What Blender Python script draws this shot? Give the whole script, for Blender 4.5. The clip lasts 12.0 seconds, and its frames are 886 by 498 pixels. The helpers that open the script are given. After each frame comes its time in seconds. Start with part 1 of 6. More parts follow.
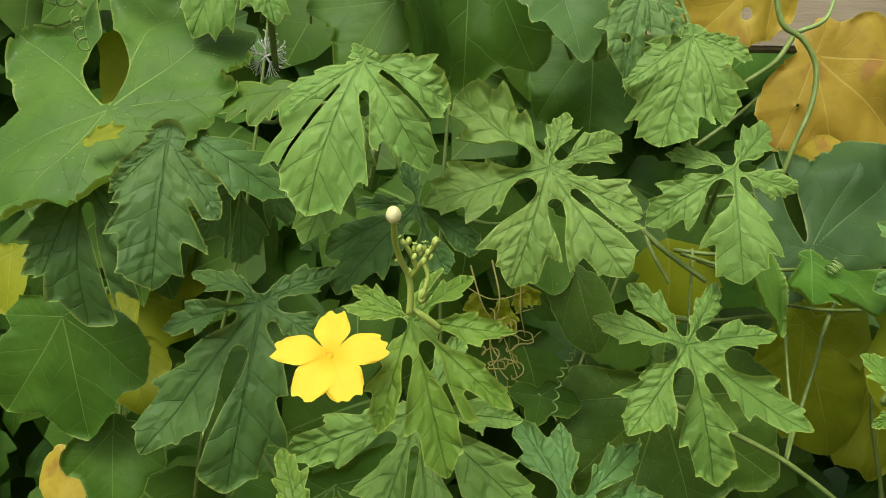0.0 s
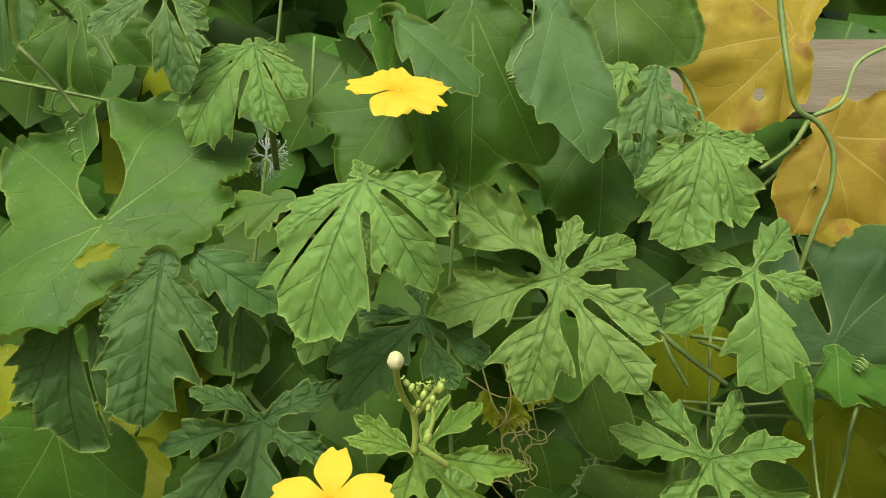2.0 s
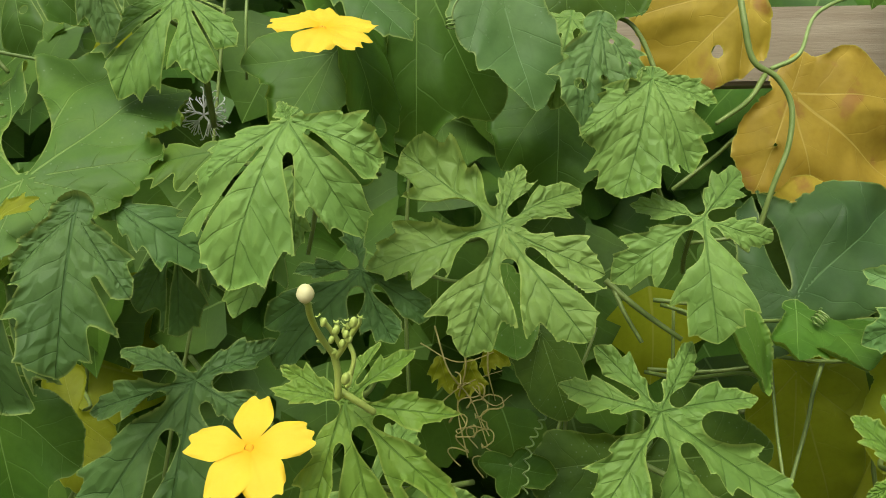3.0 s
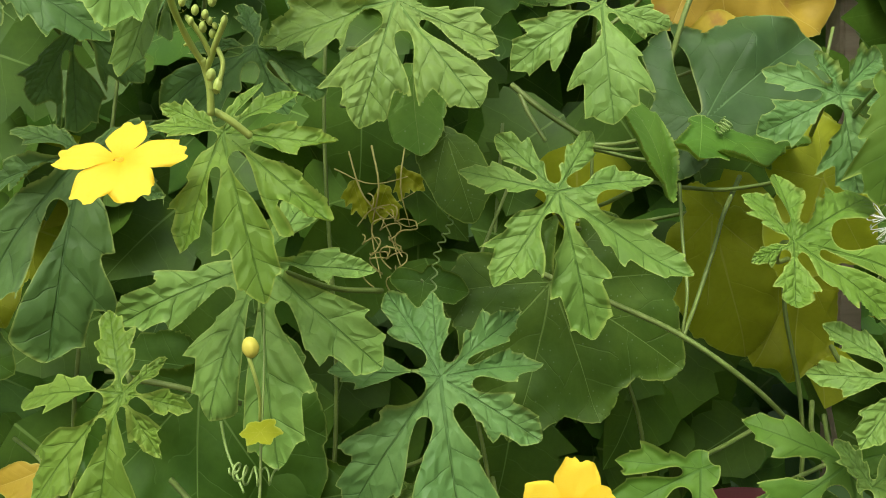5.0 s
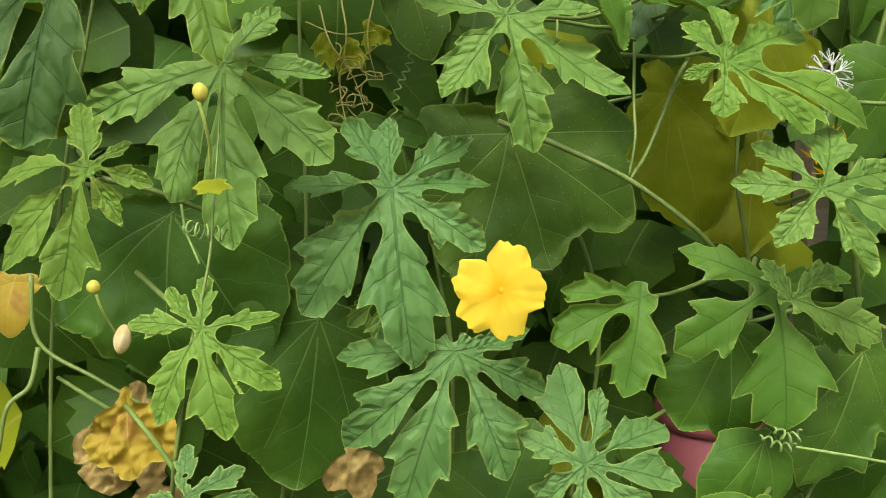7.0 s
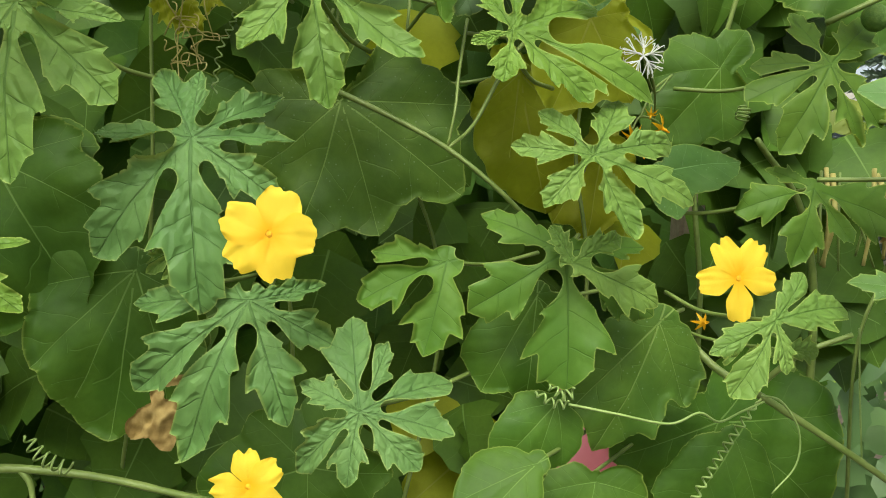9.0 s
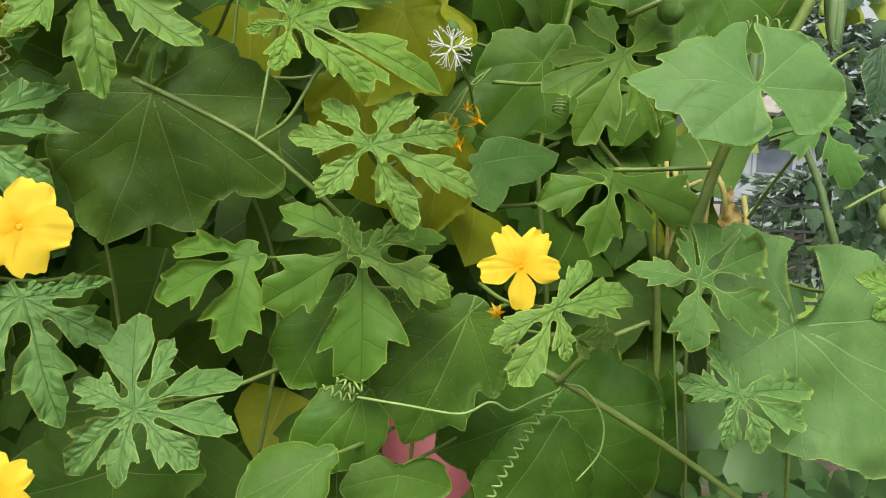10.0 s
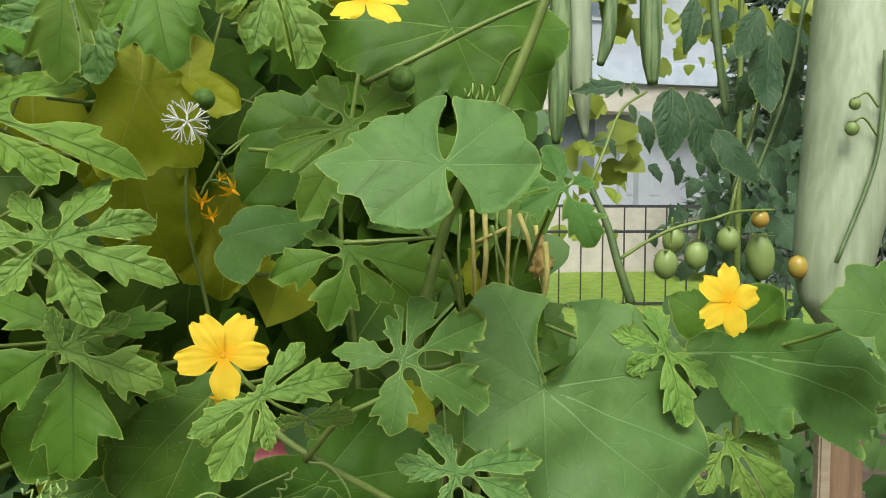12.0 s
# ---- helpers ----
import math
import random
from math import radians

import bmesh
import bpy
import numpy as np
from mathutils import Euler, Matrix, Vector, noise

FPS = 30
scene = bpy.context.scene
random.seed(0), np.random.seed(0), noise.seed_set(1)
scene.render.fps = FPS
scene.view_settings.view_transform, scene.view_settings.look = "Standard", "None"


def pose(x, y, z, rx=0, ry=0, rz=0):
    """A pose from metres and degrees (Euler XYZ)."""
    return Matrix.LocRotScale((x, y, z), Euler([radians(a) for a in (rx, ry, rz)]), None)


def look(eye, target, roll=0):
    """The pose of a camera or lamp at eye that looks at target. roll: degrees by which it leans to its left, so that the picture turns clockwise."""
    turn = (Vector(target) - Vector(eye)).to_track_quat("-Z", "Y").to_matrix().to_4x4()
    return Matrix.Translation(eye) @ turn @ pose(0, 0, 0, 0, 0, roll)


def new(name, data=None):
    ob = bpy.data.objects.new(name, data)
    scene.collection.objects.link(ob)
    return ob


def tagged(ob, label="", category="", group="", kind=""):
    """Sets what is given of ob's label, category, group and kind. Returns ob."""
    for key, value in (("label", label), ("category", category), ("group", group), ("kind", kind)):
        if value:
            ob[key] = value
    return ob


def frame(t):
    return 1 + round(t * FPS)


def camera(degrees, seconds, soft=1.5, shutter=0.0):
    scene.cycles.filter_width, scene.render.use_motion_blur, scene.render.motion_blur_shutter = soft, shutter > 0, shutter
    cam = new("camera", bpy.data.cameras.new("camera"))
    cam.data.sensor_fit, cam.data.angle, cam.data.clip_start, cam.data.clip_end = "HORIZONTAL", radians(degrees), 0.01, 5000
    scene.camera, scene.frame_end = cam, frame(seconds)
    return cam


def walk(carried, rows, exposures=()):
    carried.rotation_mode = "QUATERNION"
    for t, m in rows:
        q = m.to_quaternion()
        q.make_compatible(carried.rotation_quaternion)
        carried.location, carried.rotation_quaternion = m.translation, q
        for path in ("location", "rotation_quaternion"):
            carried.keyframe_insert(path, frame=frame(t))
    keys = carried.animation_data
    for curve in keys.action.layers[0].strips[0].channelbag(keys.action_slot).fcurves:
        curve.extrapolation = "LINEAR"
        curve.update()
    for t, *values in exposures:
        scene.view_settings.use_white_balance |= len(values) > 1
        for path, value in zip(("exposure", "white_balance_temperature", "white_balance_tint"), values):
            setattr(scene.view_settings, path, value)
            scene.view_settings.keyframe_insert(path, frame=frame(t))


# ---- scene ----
cam = camera(59.2, 12.0, soft=0.95)
METRES, EYE, TILT, LEAN, TURN = 0.65, 1.27, -5.0, -1.0, 0.0
ROWS = [
    (0.0, 0.0, 0.0, 0.0, -0.0, 0.0, 0.0),
    (0.5, -0.0022, 0.0061, 0.0265, 0.25, 1.16, 0.13),
    (1.0, -0.0013, 0.0133, 0.0431, 0.49, 2.33, 0.23),
    (1.5, 0.0001, 0.0179, 0.0529, 0.66, 2.66, 0.38),
    (2.0, 0.0038, 0.0258, 0.0606, 0.82, 2.82, 0.75),
    (2.5, 0.0177, 0.035, 0.0566, 0.78, 2.98, 1.21),
    (3.0, 0.0467, 0.049, 0.0211, 0.44, 2.85, 1.84),
    (5.0, 0.0987, 0.0537, -0.1393, -1.76, 1.21, 2.21),
    (5.5, 0.1063, 0.0429, -0.1751, -1.96, 0.78, 1.89),
    (6.0, 0.1158, 0.0317, -0.2139, -2.07, 0.31, 1.56),
    (6.5, 0.1291, 0.022, -0.2487, -1.76, -0.08, 1.3),
    (8.5, 0.2136, -0.0064, -0.3345, -2.97, -0.15, -1.98),
    (9.0, 0.2845, -0.0122, -0.3249, -4.33, 0.42, -1.88),
    (9.5, 0.3501, -0.0155, -0.3278, -6.25, 0.63, -1.64),
    (10.0, 0.4244, -0.0207, -0.3322, -8.22, 0.82, -1.05),
    (10.5, 0.4835, -0.0265, -0.3261, -9.39, 1.03, -0.43),
    (11.0, 0.546, -0.0359, -0.3067, -10.32, 1.17, 0.15),
    (11.5, 0.5959, -0.0434, -0.2905, -10.64, 1.36, 0.77),
    (12.0, 0.6463, -0.0461, -0.2721, -10.77, 1.64, 1.72),
]
walk(cam, [(t, pose(0, 0, EYE, TILT, LEAN, TURN) @ pose(METRES * x, METRES * y, METRES * z, 90 + pitch, roll, yaw)) for t, x, y, z, yaw, pitch, roll in ROWS], ((0.0, 0.84), (3.2, 0.78), (5.0, 1.05), (8.5, 1.17), (10.5, 1.08), (12.0, 0.88)))

# ---- daylight: bright overcast ----
world = bpy.data.worlds.new("overcast")
scene.world = world
world.use_nodes = True
wn = world.node_tree.nodes
sky = wn.new("ShaderNodeTexSky")
sky.sky_type, sky.sun_disc = "NISHITA", False
sky.sun_elevation, sky.sun_rotation = radians(55), radians(200)
sky.air_density, sky.dust_density, sky.ozone_density = 1.0, 6.0, 1.0
grey = wn.new("ShaderNodeHueSaturation")
grey.inputs["Saturation"].default_value = 0.25
world.node_tree.links.new(sky.outputs[0], grey.inputs["Color"])
world.node_tree.links.new(grey.outputs[0], wn["Background"].inputs[0])
wn["Background"].inputs[1].default_value = 0.10
sun = new("sun", bpy.data.lights.new("sun", "SUN"))
sun.data.energy, sun.data.angle, sun.data.color = 1.5, radians(25), (1.0, 0.96, 0.9)
sun.matrix_world = look((-0.6, -2.0, 4.2), (0, 0.4, 1.2))


# ---- materials ----
def material(name):
    m = bpy.data.materials.new(name)
    m.use_nodes = True
    return m, m.node_tree.nodes, m.node_tree.links


def mix_colour(nt, fac, a, b, blend="MIX"):
    n = nt.nodes.new("ShaderNodeMix")
    n.data_type, n.blend_type = "RGBA", blend
    for k, v in ((0, fac), (6, a), (7, b)):
        if isinstance(v, bpy.types.NodeSocket):
            nt.links.new(v, n.inputs[k])
        else:
            n.inputs[k].default_value = (*v, 1) if k else v
    return n.outputs[2]


def calc(nt, op, a, b=0.0, c=0.0):
    n = nt.nodes.new("ShaderNodeMath")
    n.operation = op
    for k, v in enumerate((a, b, c)):
        if isinstance(v, bpy.types.NodeSocket):
            nt.links.new(v, n.inputs[k])
        else:
            n.inputs[k].default_value = v
    return n.outputs[0]


def ramp(nt, v, lo, hi, a=0.0, b=1.0):
    n = nt.nodes.new("ShaderNodeMapRange")
    n.interpolation_type = "SMOOTHSTEP"
    nt.links.new(v, n.inputs[0])
    for k, x in enumerate((lo, hi, a, b)):
        n.inputs[k + 1].default_value = x
    return n.outputs[0]


def noise_value(nt, vec, scale, detail=3.0):
    n = nt.nodes.new("ShaderNodeTexNoise")
    n.inputs["Scale"].default_value, n.inputs["Detail"].default_value = scale, detail
    if vec is not None:
        nt.links.new(vec, n.inputs["Vector"])
    return n.outputs[0]


def leaf_material(name, dark, light, vein, veins=6.0, rough=0.52, quilt=1.0, through_tint=(0.30, 0.42, 0.03), translucent=0.22, blotch=None, side=0.5, spots=0.0, mid=1.0):
    """A leaf blade: veins run along each lobe and branch to its margins, and the blade is quilted into small panels between them."""
    m, nodes, links = material(name)
    nt = m.node_tree
    uv = nodes.new("ShaderNodeUVMap")
    sep = nodes.new("ShaderNodeSeparateXYZ")
    links.new(uv.outputs[0], sep.inputs[0])
    co = nodes.new("ShaderNodeTexCoord").outputs["Object"]
    info = nodes.new("ShaderNodeObjectInfo").outputs["Random"]
    lobe = calc(nt, "FLOOR", calc(nt, "DIVIDE", calc(nt, "ADD", sep.outputs[0], 0.8), 3.0))
    s, v = calc(nt, "SUBTRACT", sep.outputs[0], calc(nt, "MULTIPLY", lobe, 3.0)), sep.outputs[1]
    wob = calc(nt, "MULTIPLY_ADD", noise_value(nt, co, 60, 1), 0.09, -0.045)
    av = calc(nt, "ABSOLUTE", v)
    sgn = calc(nt, "MULTIPLY", calc(nt, "SIGN", v), 0.22)
    p = calc(nt, "ADD", calc(nt, "MULTIPLY", calc(nt, "ADD", calc(nt, "SUBTRACT", s, calc(nt, "MULTIPLY", av, 0.75)), wob), veins), sgn)
    tri = calc(nt, "MULTIPLY", calc(nt, "ABSOLUTE", calc(nt, "SUBTRACT", calc(nt, "FRACT", p), 0.5)), 2.0)
    side_vein = ramp(nt, tri, 0.95, 0.99)
    mid_vein = ramp(nt, calc(nt, "MULTIPLY", av, ramp(nt, s, 0.0, 1.0, 0.75, 2.0)), 0.012 * mid, 0.004 * mid)
    dome = calc(nt, "MULTIPLY", calc(nt, "SUBTRACT", 1.0, calc(nt, "POWER", tri, 3.0)), ramp(nt, av, 0.0, 0.08))
    # panels in rows along the side veins
    cells = nodes.new("ShaderNodeCombineXYZ")
    links.new(calc(nt, "MULTIPLY", p, 1.3), cells.inputs[0])
    links.new(calc(nt, "MULTIPLY_ADD", noise_value(nt, co, 90, 1), 0.5, calc(nt, "MULTIPLY", v, 9.0)), cells.inputs[1])
    links.new(calc(nt, "MULTIPLY", calc(nt, "ADD", lobe, info), 7.3), cells.inputs[2])
    vor = nodes.new("ShaderNodeTexVoronoi")
    vor.feature = "DISTANCE_TO_EDGE"
    vor.inputs["Scale"].default_value, vor.inputs["Randomness"].default_value = 1.0, 0.65
    links.new(cells.outputs[0], vor.inputs["Vector"])
    net = ramp(nt, vor.outputs[0], 0.05, 0.0)
    cell = ramp(nt, vor.outputs[0], 0.0, 0.32)
    fine = noise_value(nt, co, 900, 2)
    large = noise_value(nt, co, 26, 3)
    col = mix_colour(nt, ramp(nt, large, 0.3, 0.7), dark, light)
    col = mix_colour(nt, calc(nt, "MULTIPLY", ramp(nt, noise_value(nt, co, 240, 3), 0.35, 0.75), 0.25), col, tuple(0.72 * c for c in dark))
    tint = nodes.new("ShaderNodeHueSaturation")
    links.new(col, tint.inputs["Color"])
    links.new(calc(nt, "MULTIPLY_ADD", info, 0.014, 0.494), tint.inputs["Hue"])
    links.new(calc(nt, "MULTIPLY_ADD", info, 0.18, 0.92), tint.inputs["Value"])
    col = tint.outputs[0]
    if blotch:
        b = ramp(nt, noise_value(nt, co, 34, 5), 0.56, 0.68)
        col = mix_colour(nt, calc(nt, "MULTIPLY", b, 0.85), col, blotch)
    if spots:
        sp = nodes.new("ShaderNodeTexVoronoi")
        sp.inputs["Scale"].default_value = 210
        links.new(co, sp.inputs["Vector"])
        col = mix_colour(nt, calc(nt, "MULTIPLY", ramp(nt, sp.outputs[0], 0.16, 0.07), spots), col, (0.45, 0.55, 0.35))
    # painted highlights: panel centres lightened in colour as if raised to the light
    col = mix_colour(nt, calc(nt, "MULTIPLY", cell, 0.12 * quilt), col, tuple(min(1, 1.35 * c) for c in light))
    lines = calc(nt, "MAXIMUM", mid_vein, calc(nt, "MULTIPLY", calc(nt, "MULTIPLY", side_vein, side), ramp(nt, av, 0.45, 0.2)))
    lines = calc(nt, "MAXIMUM", lines, calc(nt, "MULTIPLY", net, side * 0.35 if side > 0.4 else 0.05))
    col = mix_colour(nt, calc(nt, "MULTIPLY", lines, 0.72), col, vein)
    rim = nodes.new("ShaderNodeAttribute")
    rim.attribute_name = "rim"
    col = mix_colour(nt, calc(nt, "MULTIPLY", ramp(nt, rim.outputs["Fac"], 0.35, 0.95), 0.75), col, tuple(0.55 * a + 0.45 * c for a, c in zip(light, (0.46, 0.54, 0.12))))
    h = calc(nt, "ADD", calc(nt, "MULTIPLY", dome, 0.30), calc(nt, "MULTIPLY", cell, 0.7 if side > 0.4 else 0.12))
    h = calc(nt, "SUBTRACT", h, calc(nt, "MULTIPLY", calc(nt, "MAXIMUM", mid_vein, calc(nt, "MULTIPLY", side_vein, 0.6)), 0.45))
    h = calc(nt, "ADD", h, calc(nt, "MULTIPLY", fine, 0.06))
    h = calc(nt, "ADD", h, calc(nt, "MULTIPLY", noise_value(nt, co, 50, 1), 0.35))
    span = nodes.new("ShaderNodeAttribute")
    span.attribute_name = "span"
    h = calc(nt, "MULTIPLY", h, span.outputs["Fac"])
    bump = nodes.new("ShaderNodeBump")
    bump.inputs["Strength"].default_value, bump.inputs["Distance"].default_value = 0.9, 0.0014 * quilt
    links.new(h, bump.inputs["Height"])
    b = nodes["Principled BSDF"]
    links.new(col, b.inputs["Base Color"])
    links.new(bump.outputs[0], b.inputs["Normal"])
    links.new(calc(nt, "MULTIPLY_ADD", large, 0.25, rough - 0.1), b.inputs["Roughness"])
    b.inputs["Specular IOR Level"].default_value = 0.2
    tr = nodes.new("ShaderNodeBsdfTranslucent")
    links.new(mix_colour(nt, 0.55, col, through_tint), tr.inputs[0])
    links.new(bump.outputs[0], tr.inputs["Normal"])
    mx = nodes.new("ShaderNodeMixShader")
    mx.inputs[0].default_value = translucent
    links.new(b.outputs[0], mx.inputs[1])
    links.new(tr.outputs[0], mx.inputs[2])
    links.new(mx.outputs[0], nodes["Material Output"].inputs[0])
    return m


def plain_material(name, a, b, scale=40, rough=0.5, bump=0.0, bump_scale=200, translucent=0.0, metal=0.0, stretch=None, vary=0.0):
    m, nodes, links = material(name)
    nt = m.node_tree
    co = nodes.new("ShaderNodeTexCoord").outputs["Object"]
    if stretch:
        mp = nodes.new("ShaderNodeMapping")
        mp.inputs["Scale"].default_value = stretch
        links.new(co, mp.inputs[0])
        co = mp.outputs[0]
    col = mix_colour(nt, ramp(nt, noise_value(nt, co, scale, 4), 0.3, 0.7), a, b)
    col = mix_colour(nt, calc(nt, "MULTIPLY", noise_value(nt, co, scale * 7, 3), 0.3), col, tuple(0.7 * c for c in a))
    if vary:
        info = nodes.new("ShaderNodeObjectInfo").outputs["Random"]
        hs = nodes.new("ShaderNodeHueSaturation")
        links.new(col, hs.inputs["Color"])
        links.new(calc(nt, "MULTIPLY_ADD", info, vary, 1 - vary / 2), hs.inputs["Value"])
        col = hs.outputs[0]
    p = nodes["Principled BSDF"]
    links.new(col, p.inputs["Base Color"])
    p.inputs["Roughness"].default_value, p.inputs["Metallic"].default_value = rough, metal
    p.inputs["Specular IOR Level"].default_value = 0.35
    if bump:
        bn = nodes.new("ShaderNodeBump")
        bn.inputs["Strength"].default_value, bn.inputs["Distance"].default_value = 0.6, bump
        links.new(noise_value(nt, co, bump_scale, 4), bn.inputs["Height"])
        links.new(bn.outputs[0], p.inputs["Normal"])
    if translucent:
        tr = nodes.new("ShaderNodeBsdfTranslucent")
        links.new(col, tr.inputs[0])
        mx = nodes.new("ShaderNodeMixShader")
        mx.inputs[0].default_value = translucent
        links.new(p.outputs[0], mx.inputs[1])
        links.new(tr.outputs[0], mx.inputs[2])
        links.new(mx.outputs[0], nodes["Material Output"].inputs[0])
    return m


LOBED = leaf_material("lobed_leaf", (0.093, 0.188, 0.030), (0.154, 0.270, 0.050), (0.062, 0.142, 0.022), veins=5.0, side=0.42, quilt=1.0)
LIGHT = leaf_material("light_green_lobed_leaf", (0.119, 0.220, 0.040), (0.185, 0.310, 0.065), (0.084, 0.180, 0.032), veins=5.0, side=0.42, quilt=1.0)
DEEP_BROAD = leaf_material("deep_green_broad_leaf", (0.032, 0.080, 0.020), (0.053, 0.115, 0.030), (0.10, 0.19, 0.06), veins=4.0, quilt=0.4, side=0.3, mid=0.65)
COOLB = leaf_material("greyish_broad_leaf", (0.070, 0.152, 0.038), (0.106, 0.205, 0.055), (0.19, 0.32, 0.12), veins=4.0, quilt=0.5, side=0.3, spots=0.1, mid=0.65)
YOUNG = leaf_material("young_lobed_leaf", (0.089, 0.172, 0.018), (0.140, 0.242, 0.031), (0.066, 0.142, 0.016), veins=5.0, side=0.42, quilt=1.0)
COOL = leaf_material("bluish_lobed_leaf", (0.078, 0.165, 0.040), (0.122, 0.225, 0.060), (0.060, 0.138, 0.034), veins=5.0, side=0.42, quilt=1.0)
DEEP = leaf_material("deep_green_lobed_leaf", (0.053, 0.122, 0.027), (0.085, 0.172, 0.040), (0.036, 0.092, 0.020), veins=5.0, side=0.42, quilt=0.9)
SMOOTH = leaf_material("smooth_lobed_leaf", (0.061, 0.140, 0.014), (0.095, 0.185, 0.022), (0.045, 0.115, 0.014), veins=4.0, quilt=0.45, side=0.35)
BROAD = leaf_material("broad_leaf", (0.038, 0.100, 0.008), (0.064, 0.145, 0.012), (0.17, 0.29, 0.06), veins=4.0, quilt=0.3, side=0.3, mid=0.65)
PALE = leaf_material("pale_broad_leaf", (0.085, 0.195, 0.022), (0.125, 0.25, 0.032), (0.22, 0.35, 0.08), veins=4.0, quilt=0.3, side=0.4, spots=0.25, mid=0.65)
MID = leaf_material("mid_green_broad_leaf", (0.051, 0.114, 0.014), (0.087, 0.168, 0.019), (0.22, 0.34, 0.08), veins=4.0, quilt=0.55, side=0.3, spots=0.2, mid=0.65)
BLUE = leaf_material("bluish_leaf", (0.051, 0.128, 0.024), (0.080, 0.176, 0.034), (0.17, 0.30, 0.10), veins=4.0, quilt=0.55, side=0.3, spots=0.15, mid=0.65)
YELLOW = leaf_material("yellowed_leaf", (0.30, 0.215, 0.018), (0.385, 0.29, 0.030), (0.44, 0.34, 0.07), veins=4.0, quilt=0.25, side=0.15, through_tint=(0.6, 0.38, 0.02), blotch=(0.26, 0.13, 0.03))
OLIVE = leaf_material("yellowing_leaf", (0.24, 0.285, 0.010), (0.315, 0.36, 0.016), (0.38, 0.40, 0.06), veins=4.0, quilt=0.3, side=0.2, translucent=0.45, through_tint=(0.40, 0.46, 0.012))
TOMATO_LEAF = leaf_material("tomato_leaf", (0.032, 0.074, 0.036), (0.054, 0.105, 0.053), (0.10, 0.17, 0.08), veins=6.0, quilt=0.6, spots=0.2)
STRAW = plain_material("dry_straw_stem", (0.34, 0.31, 0.08), (0.46, 0.42, 0.14), 90, 0.75, 0.0004, 600)
STALK = plain_material("pale_stalk", (0.30, 0.40, 0.065), (0.40, 0.50, 0.11), 60, 0.45, 0.0004, 900)
STEM = plain_material("green_stem", (0.12, 0.185, 0.035), (0.18, 0.25, 0.06), 60, 0.45, 0.0004, 900)
TOMATO_STEM = plain_material("tomato_stem", (0.07, 0.12, 0.04), (0.11, 0.17, 0.06), 60, 0.5, 0.0004, 900)
DRY = plain_material("dry_leaf", (0.20, 0.135, 0.035), (0.40, 0.30, 0.10), 90, 0.85, 0.002, 110, 0.15)
FUZZY = plain_material("fuzzy_green_bud", (0.06, 0.14, 0.02), (0.11, 0.21, 0.035), 200, 0.7, 0.0008, 900)
TENDRIL = plain_material("tendril", (0.17, 0.27, 0.06), (0.24, 0.34, 0.10), 80, 0.5)


def petal_material():
    """Yellow petals that deepen to orange towards the flower's throat."""
    m = plain_material("yellow_petal", (0.97, 0.67, 0.026), (0.98, 0.74, 0.065), 70, 0.6, 0.0002, 200, 0.4)
    nt = m.node_tree
    b = nt.nodes["Principled BSDF"]
    src = b.inputs["Base Color"].links[0].from_socket
    sep = nt.nodes.new("ShaderNodeSeparateXYZ")
    nt.links.new(nt.nodes.new("ShaderNodeTexCoord").outputs["Object"], sep.inputs[0])
    col = mix_colour(nt, ramp(nt, sep.outputs[1], 0.50, 0.04), src, (0.94, 0.52, 0.006))
    nt.links.new(col, b.inputs["Base Color"])
    for n in nt.nodes:
        if n.type == "BSDF_TRANSLUCENT":
            nt.links.new(col, n.inputs[0])
    return m


PETAL = petal_material()
CENTRE = plain_material("flower_centre", (0.80, 0.38, 0.01), (0.88, 0.50, 0.012), 300, 0.6, 0.0005, 900)
GREEN_BUD = plain_material("greenish_bud", (0.45, 0.46, 0.06), (0.60, 0.54, 0.08), 150, 0.5, 0.0004, 400, 0.15)
CREAM = plain_material("faded_petal", (0.66, 0.50, 0.18), (0.78, 0.68, 0.38), 200, 0.6, 0.0008, 300, 0.2)
BUD = plain_material("pale_bud", (0.62, 0.60, 0.24), (0.72, 0.70, 0.36), 120, 0.5, 0.0003, 500, 0.15)
WHITE_PETAL = plain_material("white_petal", (0.75, 0.80, 0.70), (0.85, 0.87, 0.80), 100, 0.6, 0, 100, 0.25)
GROUND = plain_material("garden_soil", (0.05, 0.04, 0.025), (0.10, 0.08, 0.05), 9, 0.9, 0.01, 40)
WOOD = plain_material("weathered_wood", (0.27, 0.225, 0.145), (0.36, 0.31, 0.21), 8, 0.75, 0.001, 60, stretch=(1, 12, 12))
CLAY = plain_material("reddish_brown_wood", (0.15, 0.10, 0.055), (0.23, 0.155, 0.088), 14, 0.8, 0.001, 80, stretch=(8, 8, 1))
# Black iron raised towards grey; the haze over the fence is painted in.
IRON = plain_material("hazed_black_iron", (0.05, 0.055, 0.055), (0.08, 0.085, 0.085), 20, 0.45, metal=0.6)
LAWN = plain_material("lawn", (0.12, 0.20, 0.02), (0.20, 0.30, 0.04), 6, 0.9, 0.02, 60)
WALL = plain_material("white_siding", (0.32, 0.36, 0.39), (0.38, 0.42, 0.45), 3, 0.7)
FRUIT = plain_material("green_tomato_skin", (0.16, 0.24, 0.065), (0.23, 0.31, 0.10), 60, 0.4)
RIPENING = plain_material("ripening_tomato_skin", (0.30, 0.27, 0.05), (0.40, 0.23, 0.04), 60, 0.28)
PALE_GOURD = plain_material("pale_gourd_skin", (0.24, 0.31, 0.18), (0.32, 0.38, 0.25), 30, 0.4, 0.0006, 300, stretch=(6, 6, 0.6))
